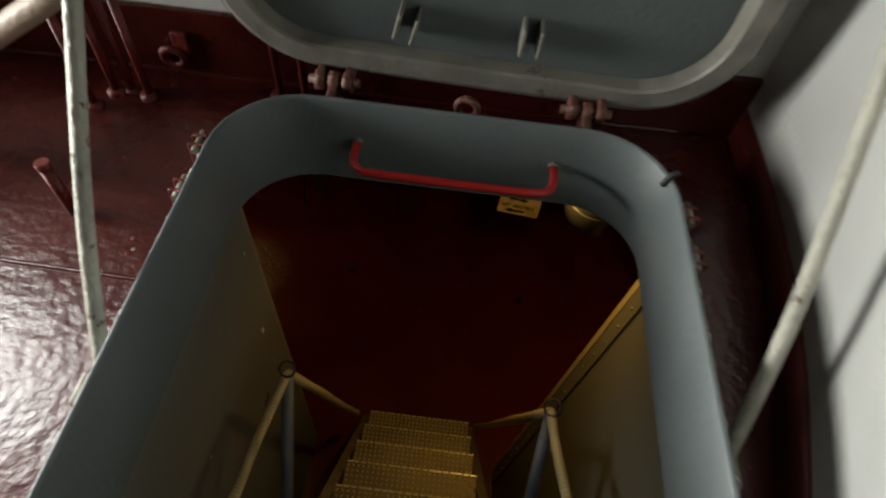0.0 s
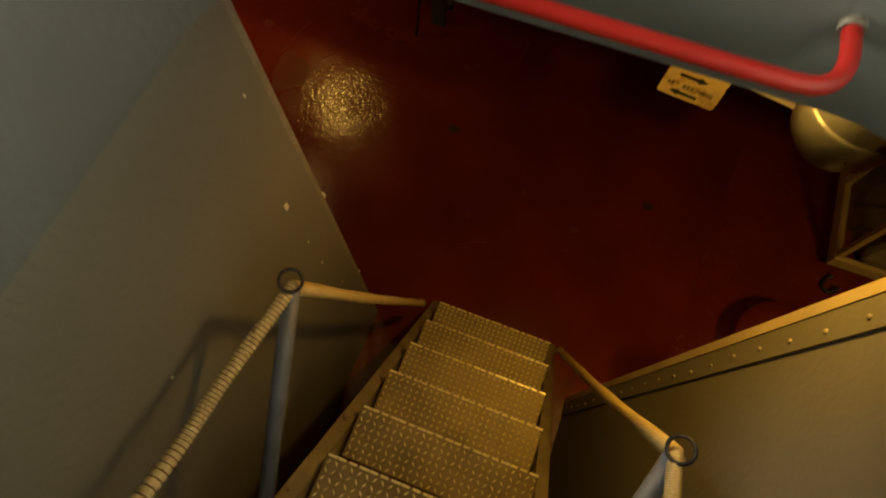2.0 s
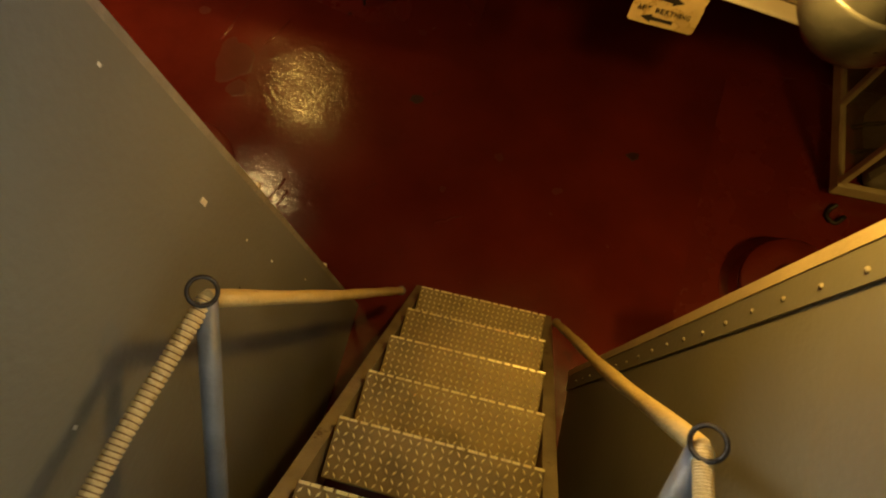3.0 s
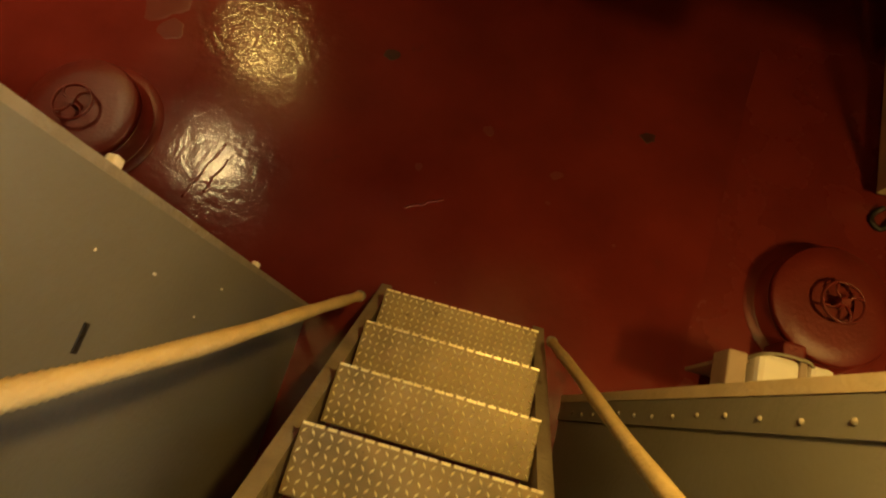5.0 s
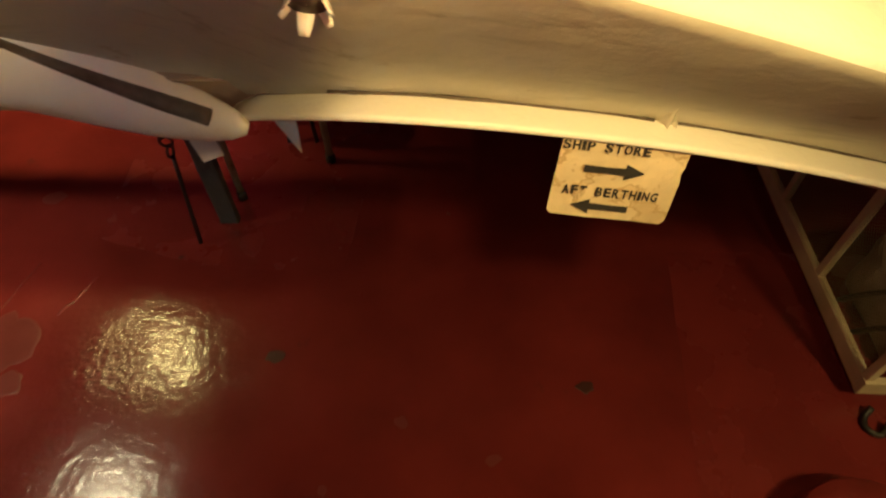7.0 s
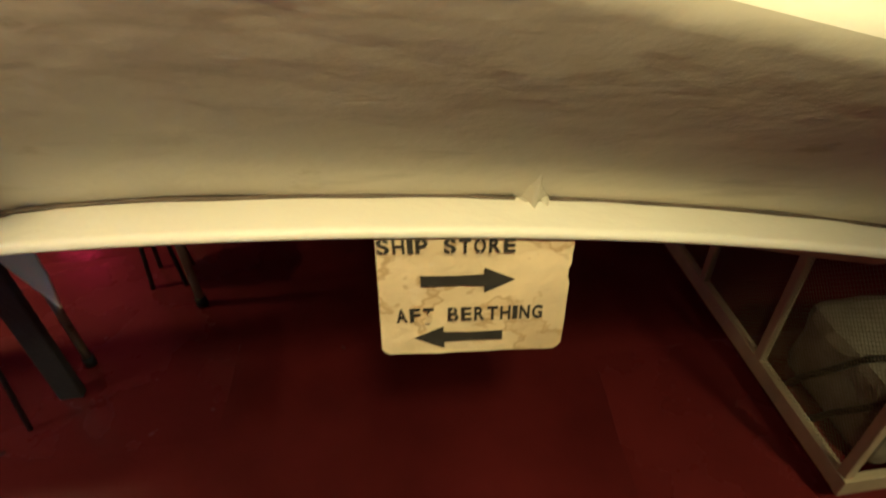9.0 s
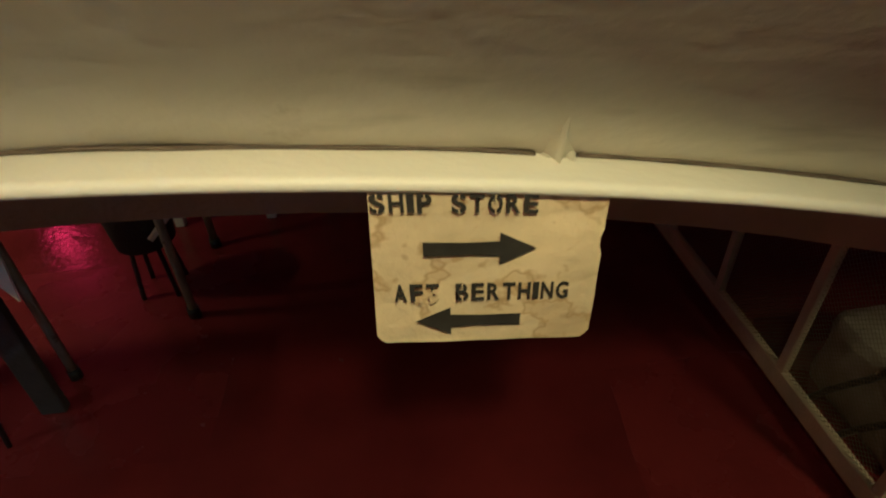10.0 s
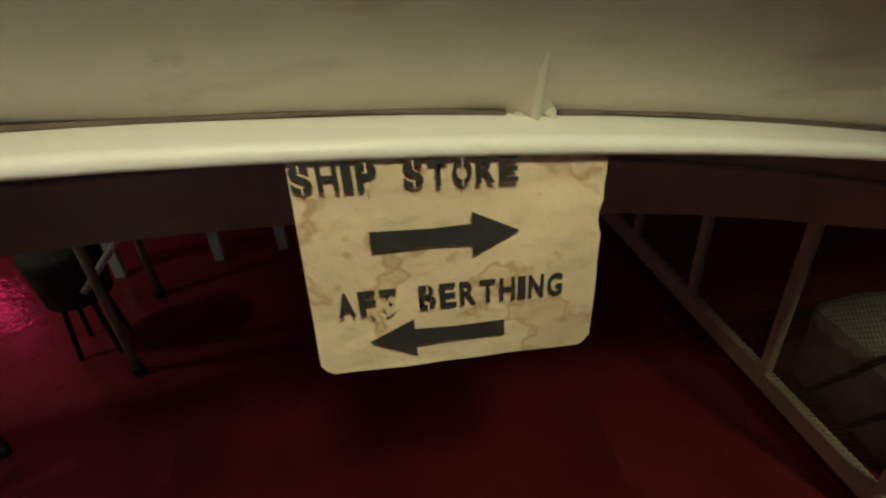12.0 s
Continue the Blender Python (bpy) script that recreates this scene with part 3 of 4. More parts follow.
for dx, dz, w in ((-0.006, 0.0005, 0.005), (0.001, -0.002, 0.004), (0.016, 0.001, 0.005)):
    bm = bmesh.new()
    q = [(0.446 + dx - w, 0.766, 1.510 + dz), (0.446 + dx, 0.750, 1.509 + dz), (0.446 + dx + w, 0.762, 1.511 + dz), (0.446 + dx + 0.2 * w, 0.772, 1.514 + dz)]
    low, top = [bm.verts.new(p) for p in q], [bm.verts.new((x, y + 0.002, z + 0.001)) for x, y, z in q]
    bm.faces.new(low), bm.faces.new(top[::-1])
    for k in range(4):
        bm.faces.new((low[k], low[(k + 1) % 4], top[(k + 1) % 4], top[k]))
    part("curled_scrap", bm, LAGGING, duct, "curled scrap of torn lagging")
# dark strips painted as shade where the ledge meets the duct face
for xs in ([-0.1 + 0.053 * i for i in range(11)], [0.47 + 0.06 * i for i in range(9)]):
    crack = smooth_path([(x, 0.768 + 0.0012 * math.sin(40 * x), 1.5325 + bow(x)[1] + 0.0008 * math.sin(25 * x)) for x in xs], 4)
    part("crack", recede(swept(crack, 0.0024, 6)), SHADE, duct, "thin crack along the ledge, its shade a dark strip")
# ragged hole with curled edges, the shade inside it painted as a dark disc
hole = lathe(bmesh.new(), (0, 0, 0), [(0.026, 0.0), (0.024, 0.003), (0.001, 0.004)], 18)
bmesh.ops.transform(hole, matrix=pose(-0.052, 0.598, 1.800, 125, 0, 0), verts=hole.verts)
part("hole", recede(hole), SHADE, duct, "ragged hole in the lagging, its shade a dark disc")
for a, h in ((20, 0.020), (75, 0.012), (130, 0.022), (185, 0.016), (250, 0.026), (310, 0.018)):
    bm = bmesh.new()
    rows = []
    for j in range(4):
        t = j / 3
        rows.append([bm.verts.new((0.024 * math.cos(radians(a + d * (1 - 0.6 * t))) * (1 + 0.35 * t), 0.024 * math.sin(radians(a + d * (1 - 0.6 * t))) * (1 + 0.35 * t), h * t)) for d in (-26, 0, 26)])
    for p, q in zip(rows, rows[1:]):
        for k in range(2):
            bm.faces.new((p[k], p[k + 1], q[k + 1], q[k])).smooth = True
    r = bmesh.ops.extrude_face_region(bm, geom=bm.faces[:])
    bmesh.ops.translate(bm, vec=(0.0015, 0.001, 0.001), verts=[v for v in r["geom"] if isinstance(v, bmesh.types.BMVert)])
    bmesh.ops.transform(bm, matrix=pose(-0.052, 0.598, 1.800, 125, 0, 0), verts=bm.verts)
    part("curled_edge", recede(bm), LEDGE, duct, "curled white edge of the hole")
prof = [(1.0, 1.312), (1.0, 1.56), (1.2, 1.56), (1.2, 1.30)]
beam = solid("beam", extrude_profile(bmesh.new(), prof, -0.55, 2.4, 20, bow), BROWN, "dull brown painted overhead beam behind the duct", "beam")
prof = [(0.994, 1.385), (0.994, 1.393), (1.004, 1.395), (1.004, 1.383)]
part("seam_bead", extrude_profile(bmesh.new(), prof, -0.55, 2.4, 20, bow), BROWN, beam)
for x in (-0.5, 2.2):
    part("hanger", boxm(x - 0.02, 1.08, 1.40, x + 0.02, 1.12, UNDER - 0.06), BROWN, beam)
for x in (0.0, 1.3):
    part("hanger", boxm(x - 0.015, 0.84, 1.70, x + 0.015, 0.87, UNDER - 0.06), CREAM, duct)

SX0, SX1, SZ0, SZ1, SY = 0.2685, 0.4795, 1.347, 1.520, 0.703
sign = thing("paper_sign", "stained yellowed paper sign with black stencilled words and arrows", "sign")


def lean(x, z):
    """The sheet hangs askew: its outer end is lower."""
    return z - 0.115 * (x - 0.372)


bm = bmesh.new()
NX, NZ = 24, 18
grid = []
for j in range(NZ + 1):
    row = []
    for i in range(NX + 1):
        u, v = i / NX, j / NZ
        x = SX0 + 0.008 * v * (1 - u) + (SX1 - SX0) * (u - (0.012 if u == 1 and 0.66 < v < 0.74 else 0))
        z = SZ0 + (SZ1 - SZ0) * v
        if (u in (0, 1)) and v == 0:
            x += 0.004 * (1 - 2 * u)
            z += 0.004
        row.append(bm.verts.new((x, SY + 0.0016 * (abs(v - 0.83) < 0.03) + 0.0022 * math.sin(5 * u + 1) * math.sin(4 * v) + 0.0012 * noise.noise((u * 5, v * 5, 0)), lean(x, z))))
    grid.append(row)
for j in range(NZ):
    for i in range(NX):
        bm.faces.new((grid[j][i], grid[j][i + 1], grid[j + 1][i + 1], grid[j + 1][i])).smooth = True
part("sheet", bm, PAPER, sign)


def glyph(ch):
    cu = bpy.data.curves.new("letter", "FONT")
    cu.body, cu.size, cu.offset = ch, 1.0, 0.03
    ob = bpy.data.objects.new("letter", cu)
    scene.collection.objects.link(ob)
    me = bpy.data.meshes.new_from_object(ob.evaluated_get(bpy.context.evaluated_depsgraph_get()))
    bpy.data.objects.remove(ob)
    return me


def words(text, x0, x1, z0, z1):
    """Stencilled capitals in even cells, the round ones with bridges left uninked."""
    wide = {"I": 0.5, " ": 0.85}
    unit = (x1 - x0) / sum(wide.get(c, 1.0) for c in text)
    ink, bare, x = bmesh.new(), bmesh.new(), x0
    for c in text:
        w = unit * wide.get(c, 1.0)
        if c != " ":
            me = glyph(c)
            co = np.array([v.co[:] for v in me.vertices])
            lo, hi = co.min(0), co.max(0)
            a, b = x + 0.1 * w, x + 0.9 * w
            for v in me.vertices:
                px = a + (v.co.x - lo[0]) / (hi[0] - lo[0]) * (b - a)
                v.co = (px, SY - 0.0045, lean(px, z0 + (v.co.y - lo[1]) / (hi[1] - lo[1]) * (z1 - z0)))
            ink.from_mesh(me)
            if c in "SPOB":
                m, t = (a + b) / 2, 0.0005
                for q0, q1 in ((z0 - 0.0005, z0 + 0.34 * (z1 - z0)), (z1 - 0.34 * (z1 - z0), z1 + 0.0005)):
                    bare.faces.new([bare.verts.new((px, SY - 0.0058, lean(px, pz))) for px, pz in ((m - t, q0), (m + t, q0), (m + t, q1), (m - t, q1))])
        x += w
    part("lettering", ink, INK, sign, "black stencilled words")
    tagged(part("stencil_bridge", bare, PAPER, sign), kind="stuff")


words("SHIP STORE", SX0 + 0.007, SX0 + 0.149, 1.501, 1.5195)
words("AFT BERTHING", SX0 + 0.019, SX0 + 0.184, 1.404, 1.425)
bm = bmesh.new()
cell = (0.184 - 0.019) / (10 + 0.5 + 0.85)
for cx, cz, w, h in ((2.5, 1.4095, 0.55, 0.0065), (2.62, 1.4155, 0.34, 0.004), (1.72, 1.4065, 0.24, 0.004)):
    px = SX0 + 0.019 + cx * cell
    ring = [(px + 0.5 * w * cell * math.cos(a) * (1 + 0.3 * math.sin(5 * a)), cz + h * math.sin(a) * (1 + 0.25 * math.cos(3 * a))) for a in (2 * math.pi * k / 14 for k in range(14))]
    bm.faces.new([bm.verts.new((x, SY - 0.006, lean(x, z))) for x, z in ring])
part("worn_patch", bm, PAPER, sign, "rubbed-away patch of bare paper")
for z, d in ((1.464, 1), (1.379, -1)):
    bm = bmesh.new()
    cx = SX0 + 0.099 if d > 0 else SX0 + 0.088
    pts = [(-0.05, -0.0078), (-0.01, -0.0068), (0.017, -0.0084), (0.017, -0.018), (0.05, 0), (0.017, 0.017), (0.017, 0.0078), (-0.012, 0.0065), (-0.05, 0.0073)]
    bm.faces.new([bm.verts.new((cx + d * x, SY - 0.0045, lean(cx + d * x, z + y))) for x, y in pts])
    part("arrow", bm, INK, sign, "black arrow")

# overhead lamps
def bulkhead_lamp(x, y, sx, sy, glass, label):
    t = thing("overhead_lamp", label, "ceiling lamp")
    part("base", boxm(x - sx / 2 - 0.03, y - sy / 2 - 0.03, 2.36, x + sx / 2 + 0.03, y + sy / 2 + 0.03, UNDER - (0.06 if y > 0.2 else 0.002), bevel=0.01), WHITE, t)
    part("lens", boxm(x - sx / 2, y - sy / 2, 2.350, x + sx / 2, y + sy / 2, 2.36, bevel=0.002), glass, t, "lit lens")
    return t


bulkhead_lamp(0.34, 0.0, 0.10, 0.10, TUBE, "lit overhead lamp by the hatch")
bulkhead_lamp(-2.4, 2.4, 0.16, 0.30, TUBE, "lit overhead lamp in a white housing")
bulkhead_lamp(-2.4, 1.2, 0.16, 0.30, TUBE, "lit overhead lamp in a white housing")
bulkhead_lamp(2.1, -0.3, 0.16, 0.30, TUBE, "lit overhead lamp in a white housing")
bell = thing("ventilation_terminal", "smooth dull grey rounded ventilation terminal under the deck", "ventilation terminal")
part("bowl", lathe(bmesh.new(), (0.508, 0.06, 2.078), [(0.001, 0.0), (0.04, 0.005), (0.070, 0.024), (0.091, 0.056), (0.100, 0.100), (0.102, 0.135), (0.100, 0.142)], 40), DARK_GREY, bell)
part("neck", lathe(bmesh.new(), (0.508, 0.06, 2.078), [(0.098, 0.138), (0.098, 0.345)], 32), DARK_GREY, bell)
red = thing("red_lamp", "round red lens lamp hanging below the deck", "lamp")
part("lens", lathe(bmesh.new(), (0.145, 0.2, 2.115), [(0.001, -0.035), (0.022, -0.03), (0.036, -0.012), (0.04, 0.01), (0.038, 0.03)], 24), REDGLOW, red, "glowing red lens")
part("cap", lathe(bmesh.new(), (0.145, 0.2, 2.14), [(0.043, 0.0), (0.043, 0.03), (0.015, 0.045), (0.012, 0.29)], 24), RED_RAIL, red)

# ---- floor scuttles ----
def scuttle(x, y, turn=0):
    t = thing("deck_scuttle", "round red painted deck scuttle with a handwheel", "hatch", "deck scuttles")
    t.matrix_world = pose(x, y, 0, 0, 0, turn)
    part("coaming", lathe(bmesh.new(), (0, 0, 0), [(0.30, 0.0), (0.296, 0.006), (0.262, 0.008), (0.254, 0.012), (0.248, 0.09), (0.236, 0.095)], 48), RED_LID, t)
    part("lid", lathe(bmesh.new(), (0, 0, 0), [(0.23, 0.09), (0.244, 0.095), (0.246, 0.122), (0.238, 0.130), (0.16, 0.134), (0.001, 0.136)], 48), RED_LID, t)
    part("hinge", boxm(-0.19, -0.29, 0.0, -0.10, -0.20, 0.15, bevel=0.012), RED_PART, t)
    bm = bmesh.new()
    torus(bm, (0, 0, 0.185), (0, 0, 1), 0.082, 0.0065)
    for k in range(4):
        a = radians(90 * k + 20)
        sweep(bm, [(0, 0, 0.18), (0.05 * math.cos(a + 0.3), 0.05 * math.sin(a + 0.3), 0.187), (0.082 * math.cos(a), 0.082 * math.sin(a), 0.185)], 0.006, 8)
    sweep(bm, [(0, 0, 0.12), (0, 0, 0.20)], 0.018, 12)
    part("handwheel", bm, RED_PART, t, "dark red spoked handwheel")
    return t


scuttle(1.42, 0.45)
scuttle(-1.80, 0.42, 30)

# ---- wire screen ----
screen = thing("mesh_partition", "cream framed partition with wire mesh panels", "partition")
SXX = 1.618
for y in (1.06, 1.54, 1.98, 2.42, 2.86, 3.3):
    part("upright", boxm(SXX - 0.015, y - 0.018, 0.10, SXX + 0.015, y + 0.018, 2.3), CREAM, screen)
part("bottom_rail", boxm(SXX - 0.017, 1.04, 0.06, SXX + 0.017, 3.4, 0.135), CREAM, screen)
part("kick_plate", boxm(SXX + 0.02, 1.06, 0.0, SXX + 0.05, 3.4, 0.08), RED_PART, screen)
part("end_rail", boxm(SXX - 0.02, 1.03, 0.06, SXX + 1.5, 1.06, 0.14), CREAM, screen)
part("top_rail", boxm(SXX - 0.017, 1.04, 2.30, SXX + 0.017, 3.4, UNDER - 0.06), CREAM, screen)


def wire_panel(y0, y1, z0, z1, pitch=0.019):
    bm = bmesh.new()
    for s in (1, -1):
        k = -int((z1 - z0) / pitch) - 1
        while y0 + k * pitch < y1 + (z1 - z0):
            a = y0 + k * pitch
            k += 1
            pts = []
            for t in (0.0, z1 - z0):
                pts.append((a + s * t, z0 + t))
            (ya, za), (yb, zb) = pts
            if s < 0:
                (ya, za), (yb, zb) = (yb, zb), (ya, za)
            lo, hi = max(ya, y0), min(yb, y1)
            if hi - lo < 0.01:
                continue
            f = lambda y: za + (zb - za) * (y - ya) / (yb - ya)
            sweep(bm, [(SXX + 0.003 * s, lo, f(lo)), (SXX + 0.003 * s, hi, f(hi))], 0.0008, 4, caps=False)
    return bm


ys = (1.06, 1.54, 1.98, 2.42, 2.86, 3.3)
for y0, y1 in zip(ys, ys[1:]):
    part("wire_panel", wire_panel(y0 + 0.016, y1 - 0.016, 0.13, 1.3), MESH_BACK, screen, "woven wire mesh panel")
bundle = boxm(1.78, 1.12, 0.0, 2.5, 1.62, 0.33, bevel=0.05)
bmesh.ops.subdivide_edges(bundle, edges=bundle.edges[:], cuts=3, use_grid_fill=True)
for v in bundle.verts:
    v.co += 0.03 * noise.noise_vector(v.co * 5) * (1 if v.co.z > 0.02 else 0)
canvas = thing("folded_canvas", "folded tan canvas strapped and stowed on deck behind the mesh", "canvas")
part("cloth", bundle, TAN, canvas)
for dy in (0.0, 0.16):
    strap_line = smooth_path([(1.745, 1.50 - dy, 0.0), (1.742, 1.44 - dy, 0.12), (1.752, 1.36 - dy, 0.26), (1.80, 1.30 - dy, 0.372), (2.1, 1.24 - dy, 0.378), (2.45, 1.22 - dy, 0.372)], 5)
    part("strap", swept(strap_line, 0.012, 6), IRON, canvas, "dark webbing strap")


# gate post foot and hook by the partition
solid("deck_hook", swept(smooth_path([(1.66, 0.99, 0.03), (1.63, 0.96, 0.012), (1.62, 0.92, 0.012), (1.66, 0.89, 0.015), (1.70, 0.93, 0.03)], 6), 0.012, 8), IRON, "dark iron hook lying on the deck", "hook")

# ---- electrical boxes beside the scuttle ----
eb = thing("outlet_boxes", "row of cream electrical outlet boxes on a bracket", "electrical box")
part("box", boxm(0.985, -0.05, 0.30, 1.125, 0.10, 0.46, bevel=0.022), LEDGE, eb)
part("box", boxm(1.155, -0.05, 0.32, 1.238, 0.10, 0.46, bevel=0.018), LEDGE, eb)
part("cover_seam", boxm(1.127, -0.03, 0.32, 1.153, 0.11, 0.45, bevel=0.006), BROWN, eb, "dark gap piece between the boxes")
part("conduit", swept(smooth_path([(0.97, 0.075, 0.40), (1.0, 0.09, 0.468), (1.06, 0.1, 0.474), (1.14, 0.1, 0.468), (1.17, 0.09, 0.45)], 5), 0.006, 8), TAN, eb, "bent conduit over the boxes")
part("side_box", boxm(0.905, -0.04, 0.30, 0.972, 0.09, 0.42, bevel=0.008), BROWN, eb)
part("bracket", boxm(0.93, 0.06, 0.0, 1.22, 0.075, 0.40), BROWN, eb)

# ---- left table and stools ----
table = thing("mess_table", "folding mess table on grey steel legs", "table")
part("tabletop", boxm(-2.95, 1.75, 0.74, -0.92, 2.25, 0.77, bevel=0.008), CREAM, table)
for x, y in ((-1.02, 1.875), (-2.85, 1.875)):
    part("channel_leg", boxm(x - 0.045, y - 0.02, 0, x + 0.045, y + 0.02, 0.74, bevel=0.005), LEG_PAINT, table, "grey steel channel leg")
for x, y in ((-1.0, 2.03), (-2.85, 2.12)):
    part("tube_leg", swept([(x, y, 0.0), (x, y, 0.74)], 0.017, 12), STRINGER, table, "scuffed tube leg")
    part("rubber_foot", swept([(x, y, 0.0), (x, y, 0.05)], 0.024, 12), RUBBER, table)
bm = bmesh.new()
for i in range(4):
    torus(bm, (-1.075, 1.755, 0.70 - i * 0.05), (1, 0, 0) if i % 2 else (0, 1, 0), 0.026, 0.006, 16, 6)
sweep(bm, [(-1.075, 1.755, 0.52), (-1.10, 1.74, 0.25), (-1.125, 1.73, 0.0)], 0.009, 8)
part("tie_chain", bm, IRON, table, "dark chain and tie rod")

stool = thing("stool", "charcoal drum stool on thin dark legs", "stool")
part("seat", lathe(bmesh.new(), (-0.78, 2.55, 0), [(0.10, 0.27), (0.125, 0.28), (0.14, 0.45), (0.145, 0.50), (0.12, 0.52), (0.001, 0.52)], 28), CHAR, stool)
for a in range(4):
    c, d = math.cos(radians(45 + 90 * a)), math.sin(radians(45 + 90 * a))
    part("leg", swept([(-0.78 + 0.08 * c, 2.55 + 0.08 * d, 0.275), (-0.78 + 0.11 * c, 2.55 + 0.11 * d, 0.0)], 0.011, 8), IRON, stool)

far = thing("far_table", "far table with tube legs and a white diagonal brace", "table")
part("tabletop", boxm(-0.65, 2.25, 0.74, 0.7, 2.9, 0.77, bevel=0.008), CREAM, far)
for x, y in ((-0.6, 2.32), (0.62, 2.32), (-0.6, 2.84), (0.62, 2.84)):
    part("leg", swept([(x, y, 0.0), (x, y, 0.74)], 0.018, 12), STRINGER, far, "scuffed tube leg")
    part("rubber_foot", swept([(x, y, 0.0), (x, y, 0.05)], 0.026, 12), RUBBER, far)
bm = bmesh.new()
sweep(bm, [(-0.70, 2.42, 0.36), (-0.42, 2.42, 0.66)], 0.018, 4)
part("brace", bm, LEDGE, far, "white diagonal brace")

bench = thing("bench", "low white framed bench with a dark rail", "bench")
part("rail", boxm(-1.0, 3.04, 0.36, 1.0, 3.10, 0.44), CHAR, bench)
for x in (-0.82, -0.34, -0.02, 0.9):
    part("leg", boxm(x - 0.025, 3.045, 0, x + 0.025, 3.095, 0.36), WHITE, bench, "white leg")

# ---- upper deck fittings ----
for x, y in ((-0.60, -0.27), (-0.59, -0.42), (0.60, -0.31), (0.595, -0.445), (-0.555, -0.985)):
    d = thing("hatch_dog", "small rusty red dog bracket beside the coaming", "hatch dog", "hatch dogs")
    bm = bmesh.new()
    for k in (-0.016, 0.016):
        box(bm, x - 0.022, y + k - 0.006, DECK, x + 0.022, y + k + 0.006, 2.595, bevel=0.005)
    part("bracket", bm, RED_PART, d)
    part("pin", swept([(x, y - 0.035, 2.585), (x, y + 0.035, 2.585)], 0.009, 10), TAN, d)
eye = bmesh.new()
torus(eye, (0.04, -0.15, 2.69), (0.2, 1, 0), 0.026, 0.009, 18, 8)
box(eye, 0.03, -0.16, DECK, 0.05, -0.14, 2.665, bevel=0.003)
solid("ring_bolt", eye, RUSTY, "rusty cream ring bolt ahead of the coaming", "ring bolt")
for x, y in ((-0.967, -0.10), (-0.935, -0.035), (-0.895, -0.02), (-0.842, -0.035)):
    p = thing("pipe", "vertical pipe painted red below and white above", "pipe", "pipes by the bulkhead")
    part("lower_length", swept([(x, y, DECK), (x, y, 2.80)], 0.011, 12), RED_PART, p)
    part("upper_length", swept([(x, y, 2.80), (x, y, 5.4)], 0.011, 12), WHITE, p, "white length")
    part("collar", lathe(bmesh.new(), (x, y, DECK), [(0.026, 0), (0.024, 0.012), (0.012, 0.016)], 14), RED_PART, p)
for x, y in ((-0.49, 0.03), (-0.415, 0.02)):
    p = thing("pipe", "short red painted pipe rising from the deck", "pipe", "pipes by the bulkhead")
    part("length", swept([(x, y, DECK), (x, y, 5.4)], 0.010, 12), RED_PART, p)
    part("collar", lathe(bmesh.new(), (x, y, DECK), [(0.03, 0), (0.028, 0.012), (0.012, 0.016)], 14), RED_PART, p)
rod = thing("stub_rod", "red painted stub rod standing on the deck", "rod")
part("shaft", swept([(-0.85, -0.462, DECK), (-0.865, -0.452, 2.63)], 0.014, 12), RED_PART, rod)
part("head", swept([(-0.865, -0.452, 2.63), (-0.867, -0.45, 2.648)], 0.016, 12), RED_PART, rod)
pad = bmesh.new()
torus(pad, (-0.80, 0.075, 2.56), (0, 1, 0.2), 0.03, 0.011, 20, 8)
box(pad, -0.792, 0.072, 2.575, -0.745, 0.086, 2.640, bevel=0.006)
solid("pad_eye", pad, RED_PART, "dark red pad eye welded to the bulkhead", "pad eye")
solid("brace_pipe", swept([(-1.49, -0.3, DECK), (-0.78, -0.3, 2.956), (-0.64, -0.3, 3.04)], 0.026, 14), BROWN, "brown diagonal brace pipe rising from the deck", "pipe")
solid("rim_clip", swept(smooth_path([(0.515, -0.33, 2.735), (0.500, -0.335, 2.728), (0.488, -0.34, 2.70)], 4), 0.007, 8), RUBBER, "small black clip over the coaming rim", "clip")

# ---- wear on the lower deck ----
deck = bpy.data.objects["floor"]
rnd = random.Random(5)
CHIP = material("worn_brownish_deck_paint", (0.125, 0.024, 0.019), 0.34, vary=0.12, scale=6, bump=0.01)
CHIP.node_tree.nodes["Principled BSDF"].inputs["Specular IOR Level"].default_value = 0.15
PIT = material("dark_deck_pit", (0.04, 0.008, 0.005), 0.5, vary=0.3, scale=40)


def blot(x, y, r, mat, name, stretch=1.0, turn=0.0):
    lift = 0.0010 + 0.0022 * ((x * 7.31 + y * 3.77) % 1.0)
    bm = bmesh.new()
    ring = []
    for k in range(22):
        a = 2 * math.pi * k / 22
        q = r * (1 + 0.35 * noise.noise((math.cos(a) * 1.5 + x * 9, math.sin(a) * 1.5 + y * 9, 1.0)))
        px, py = q * math.cos(a) * stretch, q * math.sin(a)
        ring.append((x + px * math.cos(turn) - py * math.sin(turn), y + px * math.sin(turn) + py * math.cos(turn)))
    low, top = [bm.verts.new((*p, 0.0005)) for p in ring], [bm.verts.new((x + (p[0] - x) * 0.9, y + (p[1] - y) * 0.9, lift)) for p in ring]
    for k in range(22):
        bm.faces.new((low[k], low[(k + 1) % 22], top[(k + 1) % 22], top[k])).smooth = True
    bm.faces.new(top)
    part(name, bm, mat, deck)


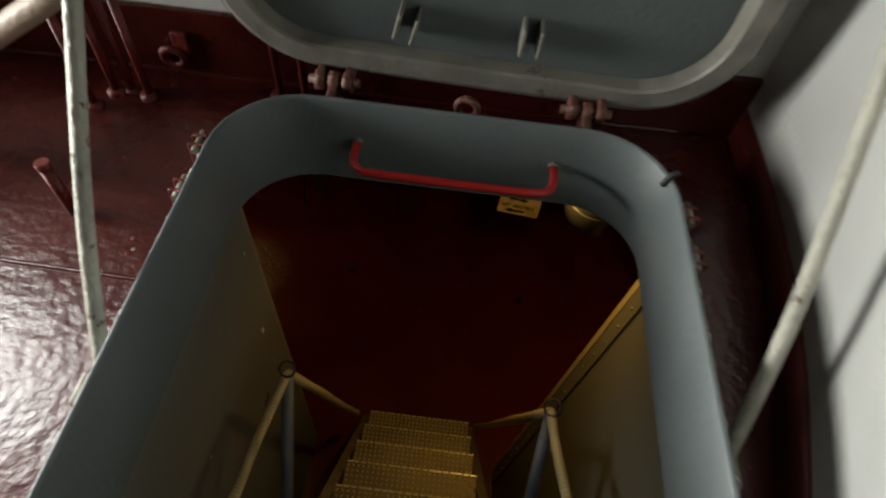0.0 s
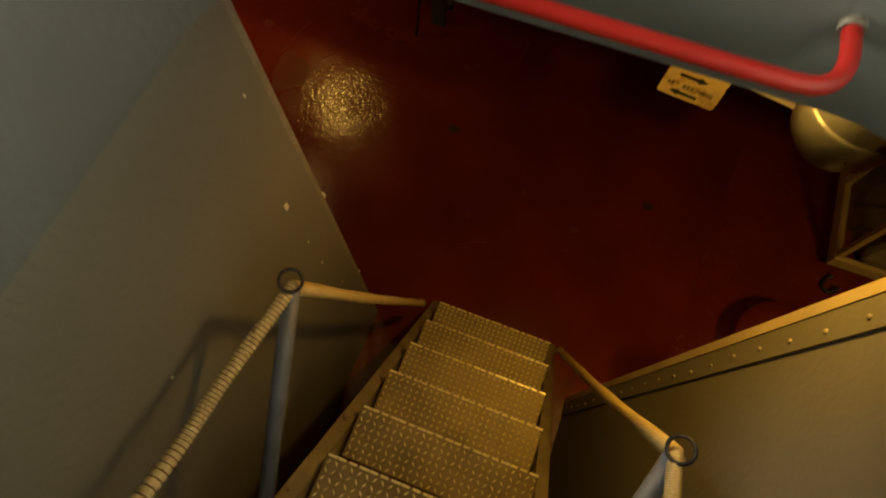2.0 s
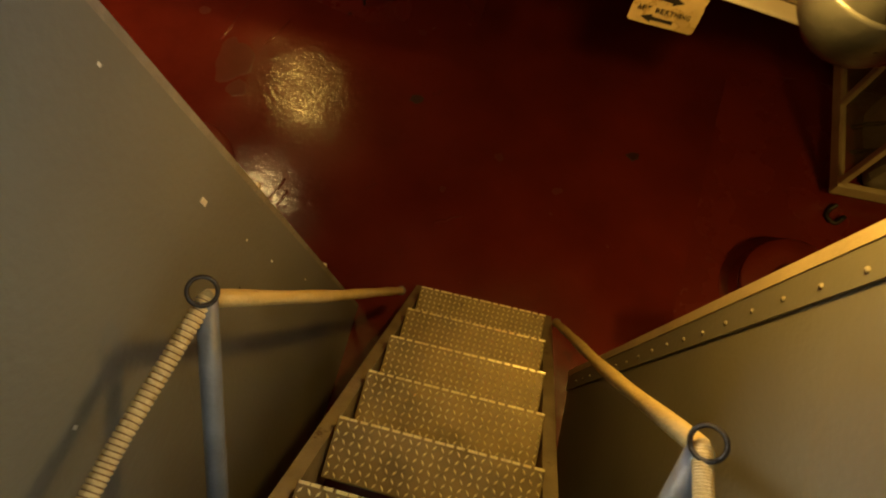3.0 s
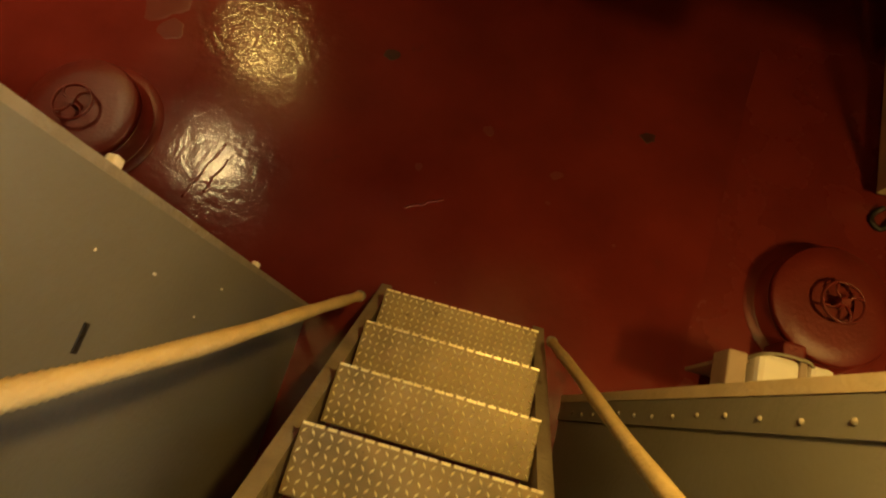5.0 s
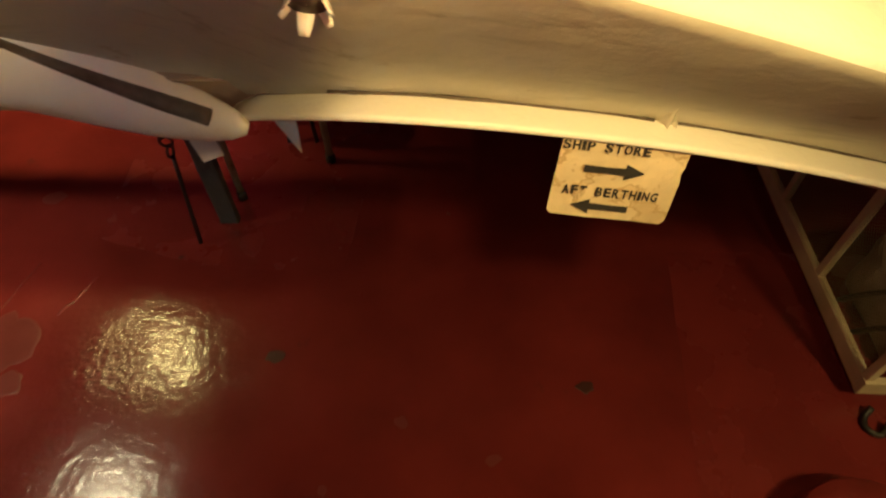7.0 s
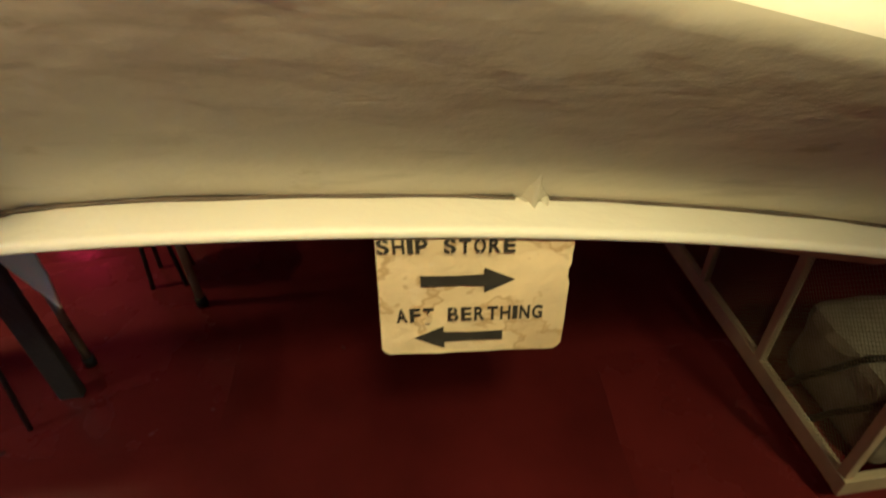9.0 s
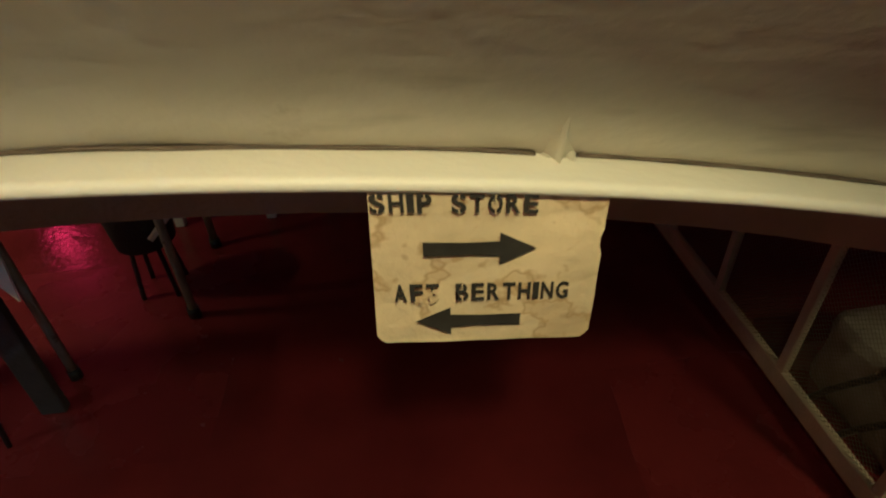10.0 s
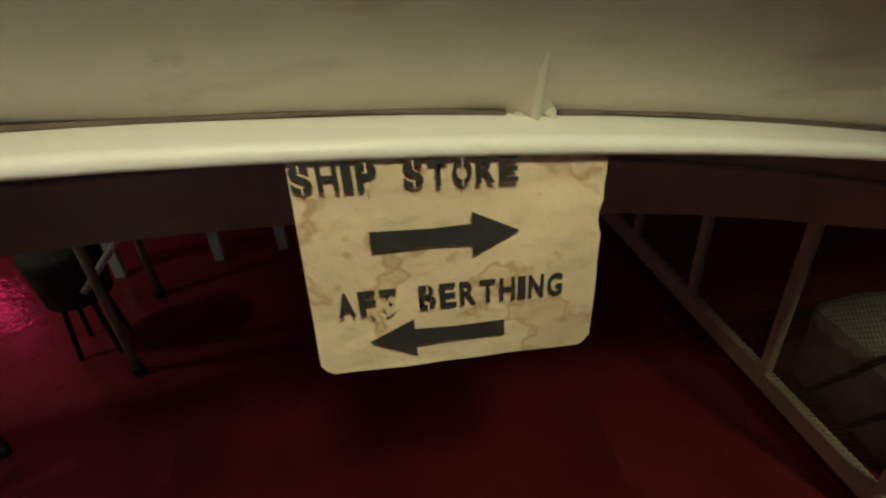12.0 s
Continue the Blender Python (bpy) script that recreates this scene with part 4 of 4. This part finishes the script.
for x, y, r in ((-0.633, 1.14, 0.03), (0.61, 1.05, 0.026), (-1.19, 1.64, 0.012), (-1.97, 2.0, 0.045), (-2.08, 1.47, 0.03)):
    blot(x, y, r, PIT if r < 0.031 and x > -2 else CHIP, "deck_pit", 1.3)
for x, y, r, st in ((-1.76, 1.15, 0.11, 1.3), (-1.68, 0.98, 0.06, 1.0), (-1.83, 1.25, 0.05, 1.5), (-0.095, 0.88, 0.022, 1.2), (0.25, 0.75, 0.02, 1.4), (-0.35, 0.62, 0.018, 1.0)):
    blot(x, y, r, CHIP, "paint_chip", st, x)
for i in range(9):
    blot(rnd.uniform(-2.2, 1.4), rnd.uniform(0.1, 2.6), rnd.uniform(0.004, 0.008), CHIP, "paint_chip", rnd.uniform(0.8, 2.0), rnd.uniform(0, 3))
for a, b in (((-1.90, 1.28), (-1.83, 1.58)), ((-1.62, 1.30), (-1.53, 1.52)), ((-1.30, 0.20), (-1.21, 0.48)), ((-1.22, 0.25), (-1.17, 0.42))  , ((-0.35, 0.42), (-0.2, 0.5))):
    pts = smooth_path([(a[0] + (b[0] - a[0]) * k / 5 + rnd.uniform(-0.006, 0.006), a[1] + (b[1] - a[1]) * k / 5 + rnd.uniform(-0.006, 0.006), -0.005) for k in range(6)], 4)
    part("weld_bead", swept(pts, 0.008, 8), RED_DECK, deck)

BRIGHTER_RED = material("slightly_brighter_red_deck", (0.141, 0.0160, 0.0128), 0.27, vary=0.15, scale=3, bump=0.03, bump_scale=30, bump2=0.003, bump2_scale=5)


def tone_area(corners, lift):
    """A thin sheet of slightly brighter red with a slightly uneven edge."""
    ring = []
    for (x0, y0), (x1, y1) in zip(corners, corners[1:] + corners[:1]):
        for k in range(10):
            x, y = x0 + (x1 - x0) * k / 10, y0 + (y1 - y0) * k / 10
            ring.append((x + 0.012 * noise.noise((x * 6, y * 6, 2)), y + 0.012 * noise.noise((x * 6, y * 6, 7))))
    bm = bmesh.new()
    loft(bm, [[(x, y, 0.0002) for x, y in ring], [(x, y, lift) for x, y in ring]])
    bm.verts.ensure_lookup_table()
    bm.faces.new(bm.verts[len(ring):])
    part("brighter_red_area", bm, BRIGHTER_RED, deck, "slightly brighter red area")


tone_area([(0.90, -0.1), (1.06, 1.75), (2.6, 1.75), (2.6, -0.1)], 0.0006)
tone_area([(-1.63, 1.74), (-1.08, 1.60), (-0.42, 1.58), (-0.36, 2.75), (-1.70, 2.75)], 0.0008)

# marks on the side bulkhead
bulk = bpy.data.objects["wall_west"]
part("mark", boxm(west_x(1.41) - 0.001, -0.480, 1.42, west_x(1.41) + 0.003, -0.428, 1.436, bevel=0.001), IRON, bulk, "short dark mark")
part("mark", boxm(west_x(1.83) - 0.001, -0.34, 1.75, west_x(1.83) + 0.003, -0.327, 1.772, bevel=0.001), LEDGE, bulk, "pale paint chip")
for k in range(6):
    y, z = rnd.uniform(-0.9, -0.2), rnd.uniform(0.9, 2.2)
    part("paint_fleck", boxm(west_x(z) - 0.001, y, z, west_x(z) + 0.002, y + rnd.uniform(0.003, 0.008), z + rnd.uniform(0.004, 0.012), bevel=0.0005), LEDGE, bulk)
edge = bpy.data.objects["trim_1"]
for z in (1.50, 0.70):
    part("clip", boxm(west_x(z) - 0.035, -0.118 - 0.0555 * z, z, west_x(z) - 0.012, -0.083 - 0.0555 * z, z + 0.025, bevel=0.006), LEDGE, edge, "cream cable clip")

# chipped paint along the coaming rim
for k in range(34):
    y, side = rnd.uniform(-1.0, -0.4), rnd.choice((-1, 1))
    x = HX1 + 0.0135 if side > 0 else HX0 - 0.0135
    h, w = rnd.uniform(0.003, 0.009), rnd.uniform(0.004, 0.02)
    part("paint_chip", boxm(x - 0.0016, y, RIM - 0.006 - h, x + 0.0016, y + w, RIM - 0.004, bevel=0.0008), rnd.choice((LEDGE, RUSTY, TAN)), coaming)
for k in range(16):
    x, h = rnd.uniform(-0.3, 0.3), rnd.uniform(0.003, 0.007)
    part("paint_chip", boxm(x, HY1 + 0.012, RIM - 0.006 - h, x + rnd.uniform(0.004, 0.015), HY1 + 0.0155, RIM - 0.004, bevel=0.0008), rnd.choice((LEDGE, RUSTY)), coaming)

# weld lines and flaked spots on the upper deck
plate = bpy.data.objects["upper_deck"]
for a, b in (((-2.4, -0.56), (-0.56, -0.63)),):
    pts = smooth_path([(a[0] + (b[0] - a[0]) * k / 9 + rnd.uniform(-0.003, 0.003), a[1] + (b[1] - a[1]) * k / 9 + rnd.uniform(-0.003, 0.003), DECK - 0.003) for k in range(10)], 3)
    part("weld_bead", swept(pts, 0.007, 8), RED_UPPER, plate)
for k in range(40):
    x, y, r = rnd.uniform(-1.5, -0.56), rnd.uniform(-1.1, 0.05), rnd.uniform(0.003, 0.010)
    bm = lathe(bmesh.new(), (x, y, DECK - 0.0002), [(r, 0.0), (0.7 * r, 0.0012), (0.001, 0.0014)], 7)
    for v in bm.verts:
        v.co.x += 0.4 * r * noise.noise(v.co * 300)
    part("flake", bm, rnd.choice((RED_PART, RED_PART, TAN)), plate)
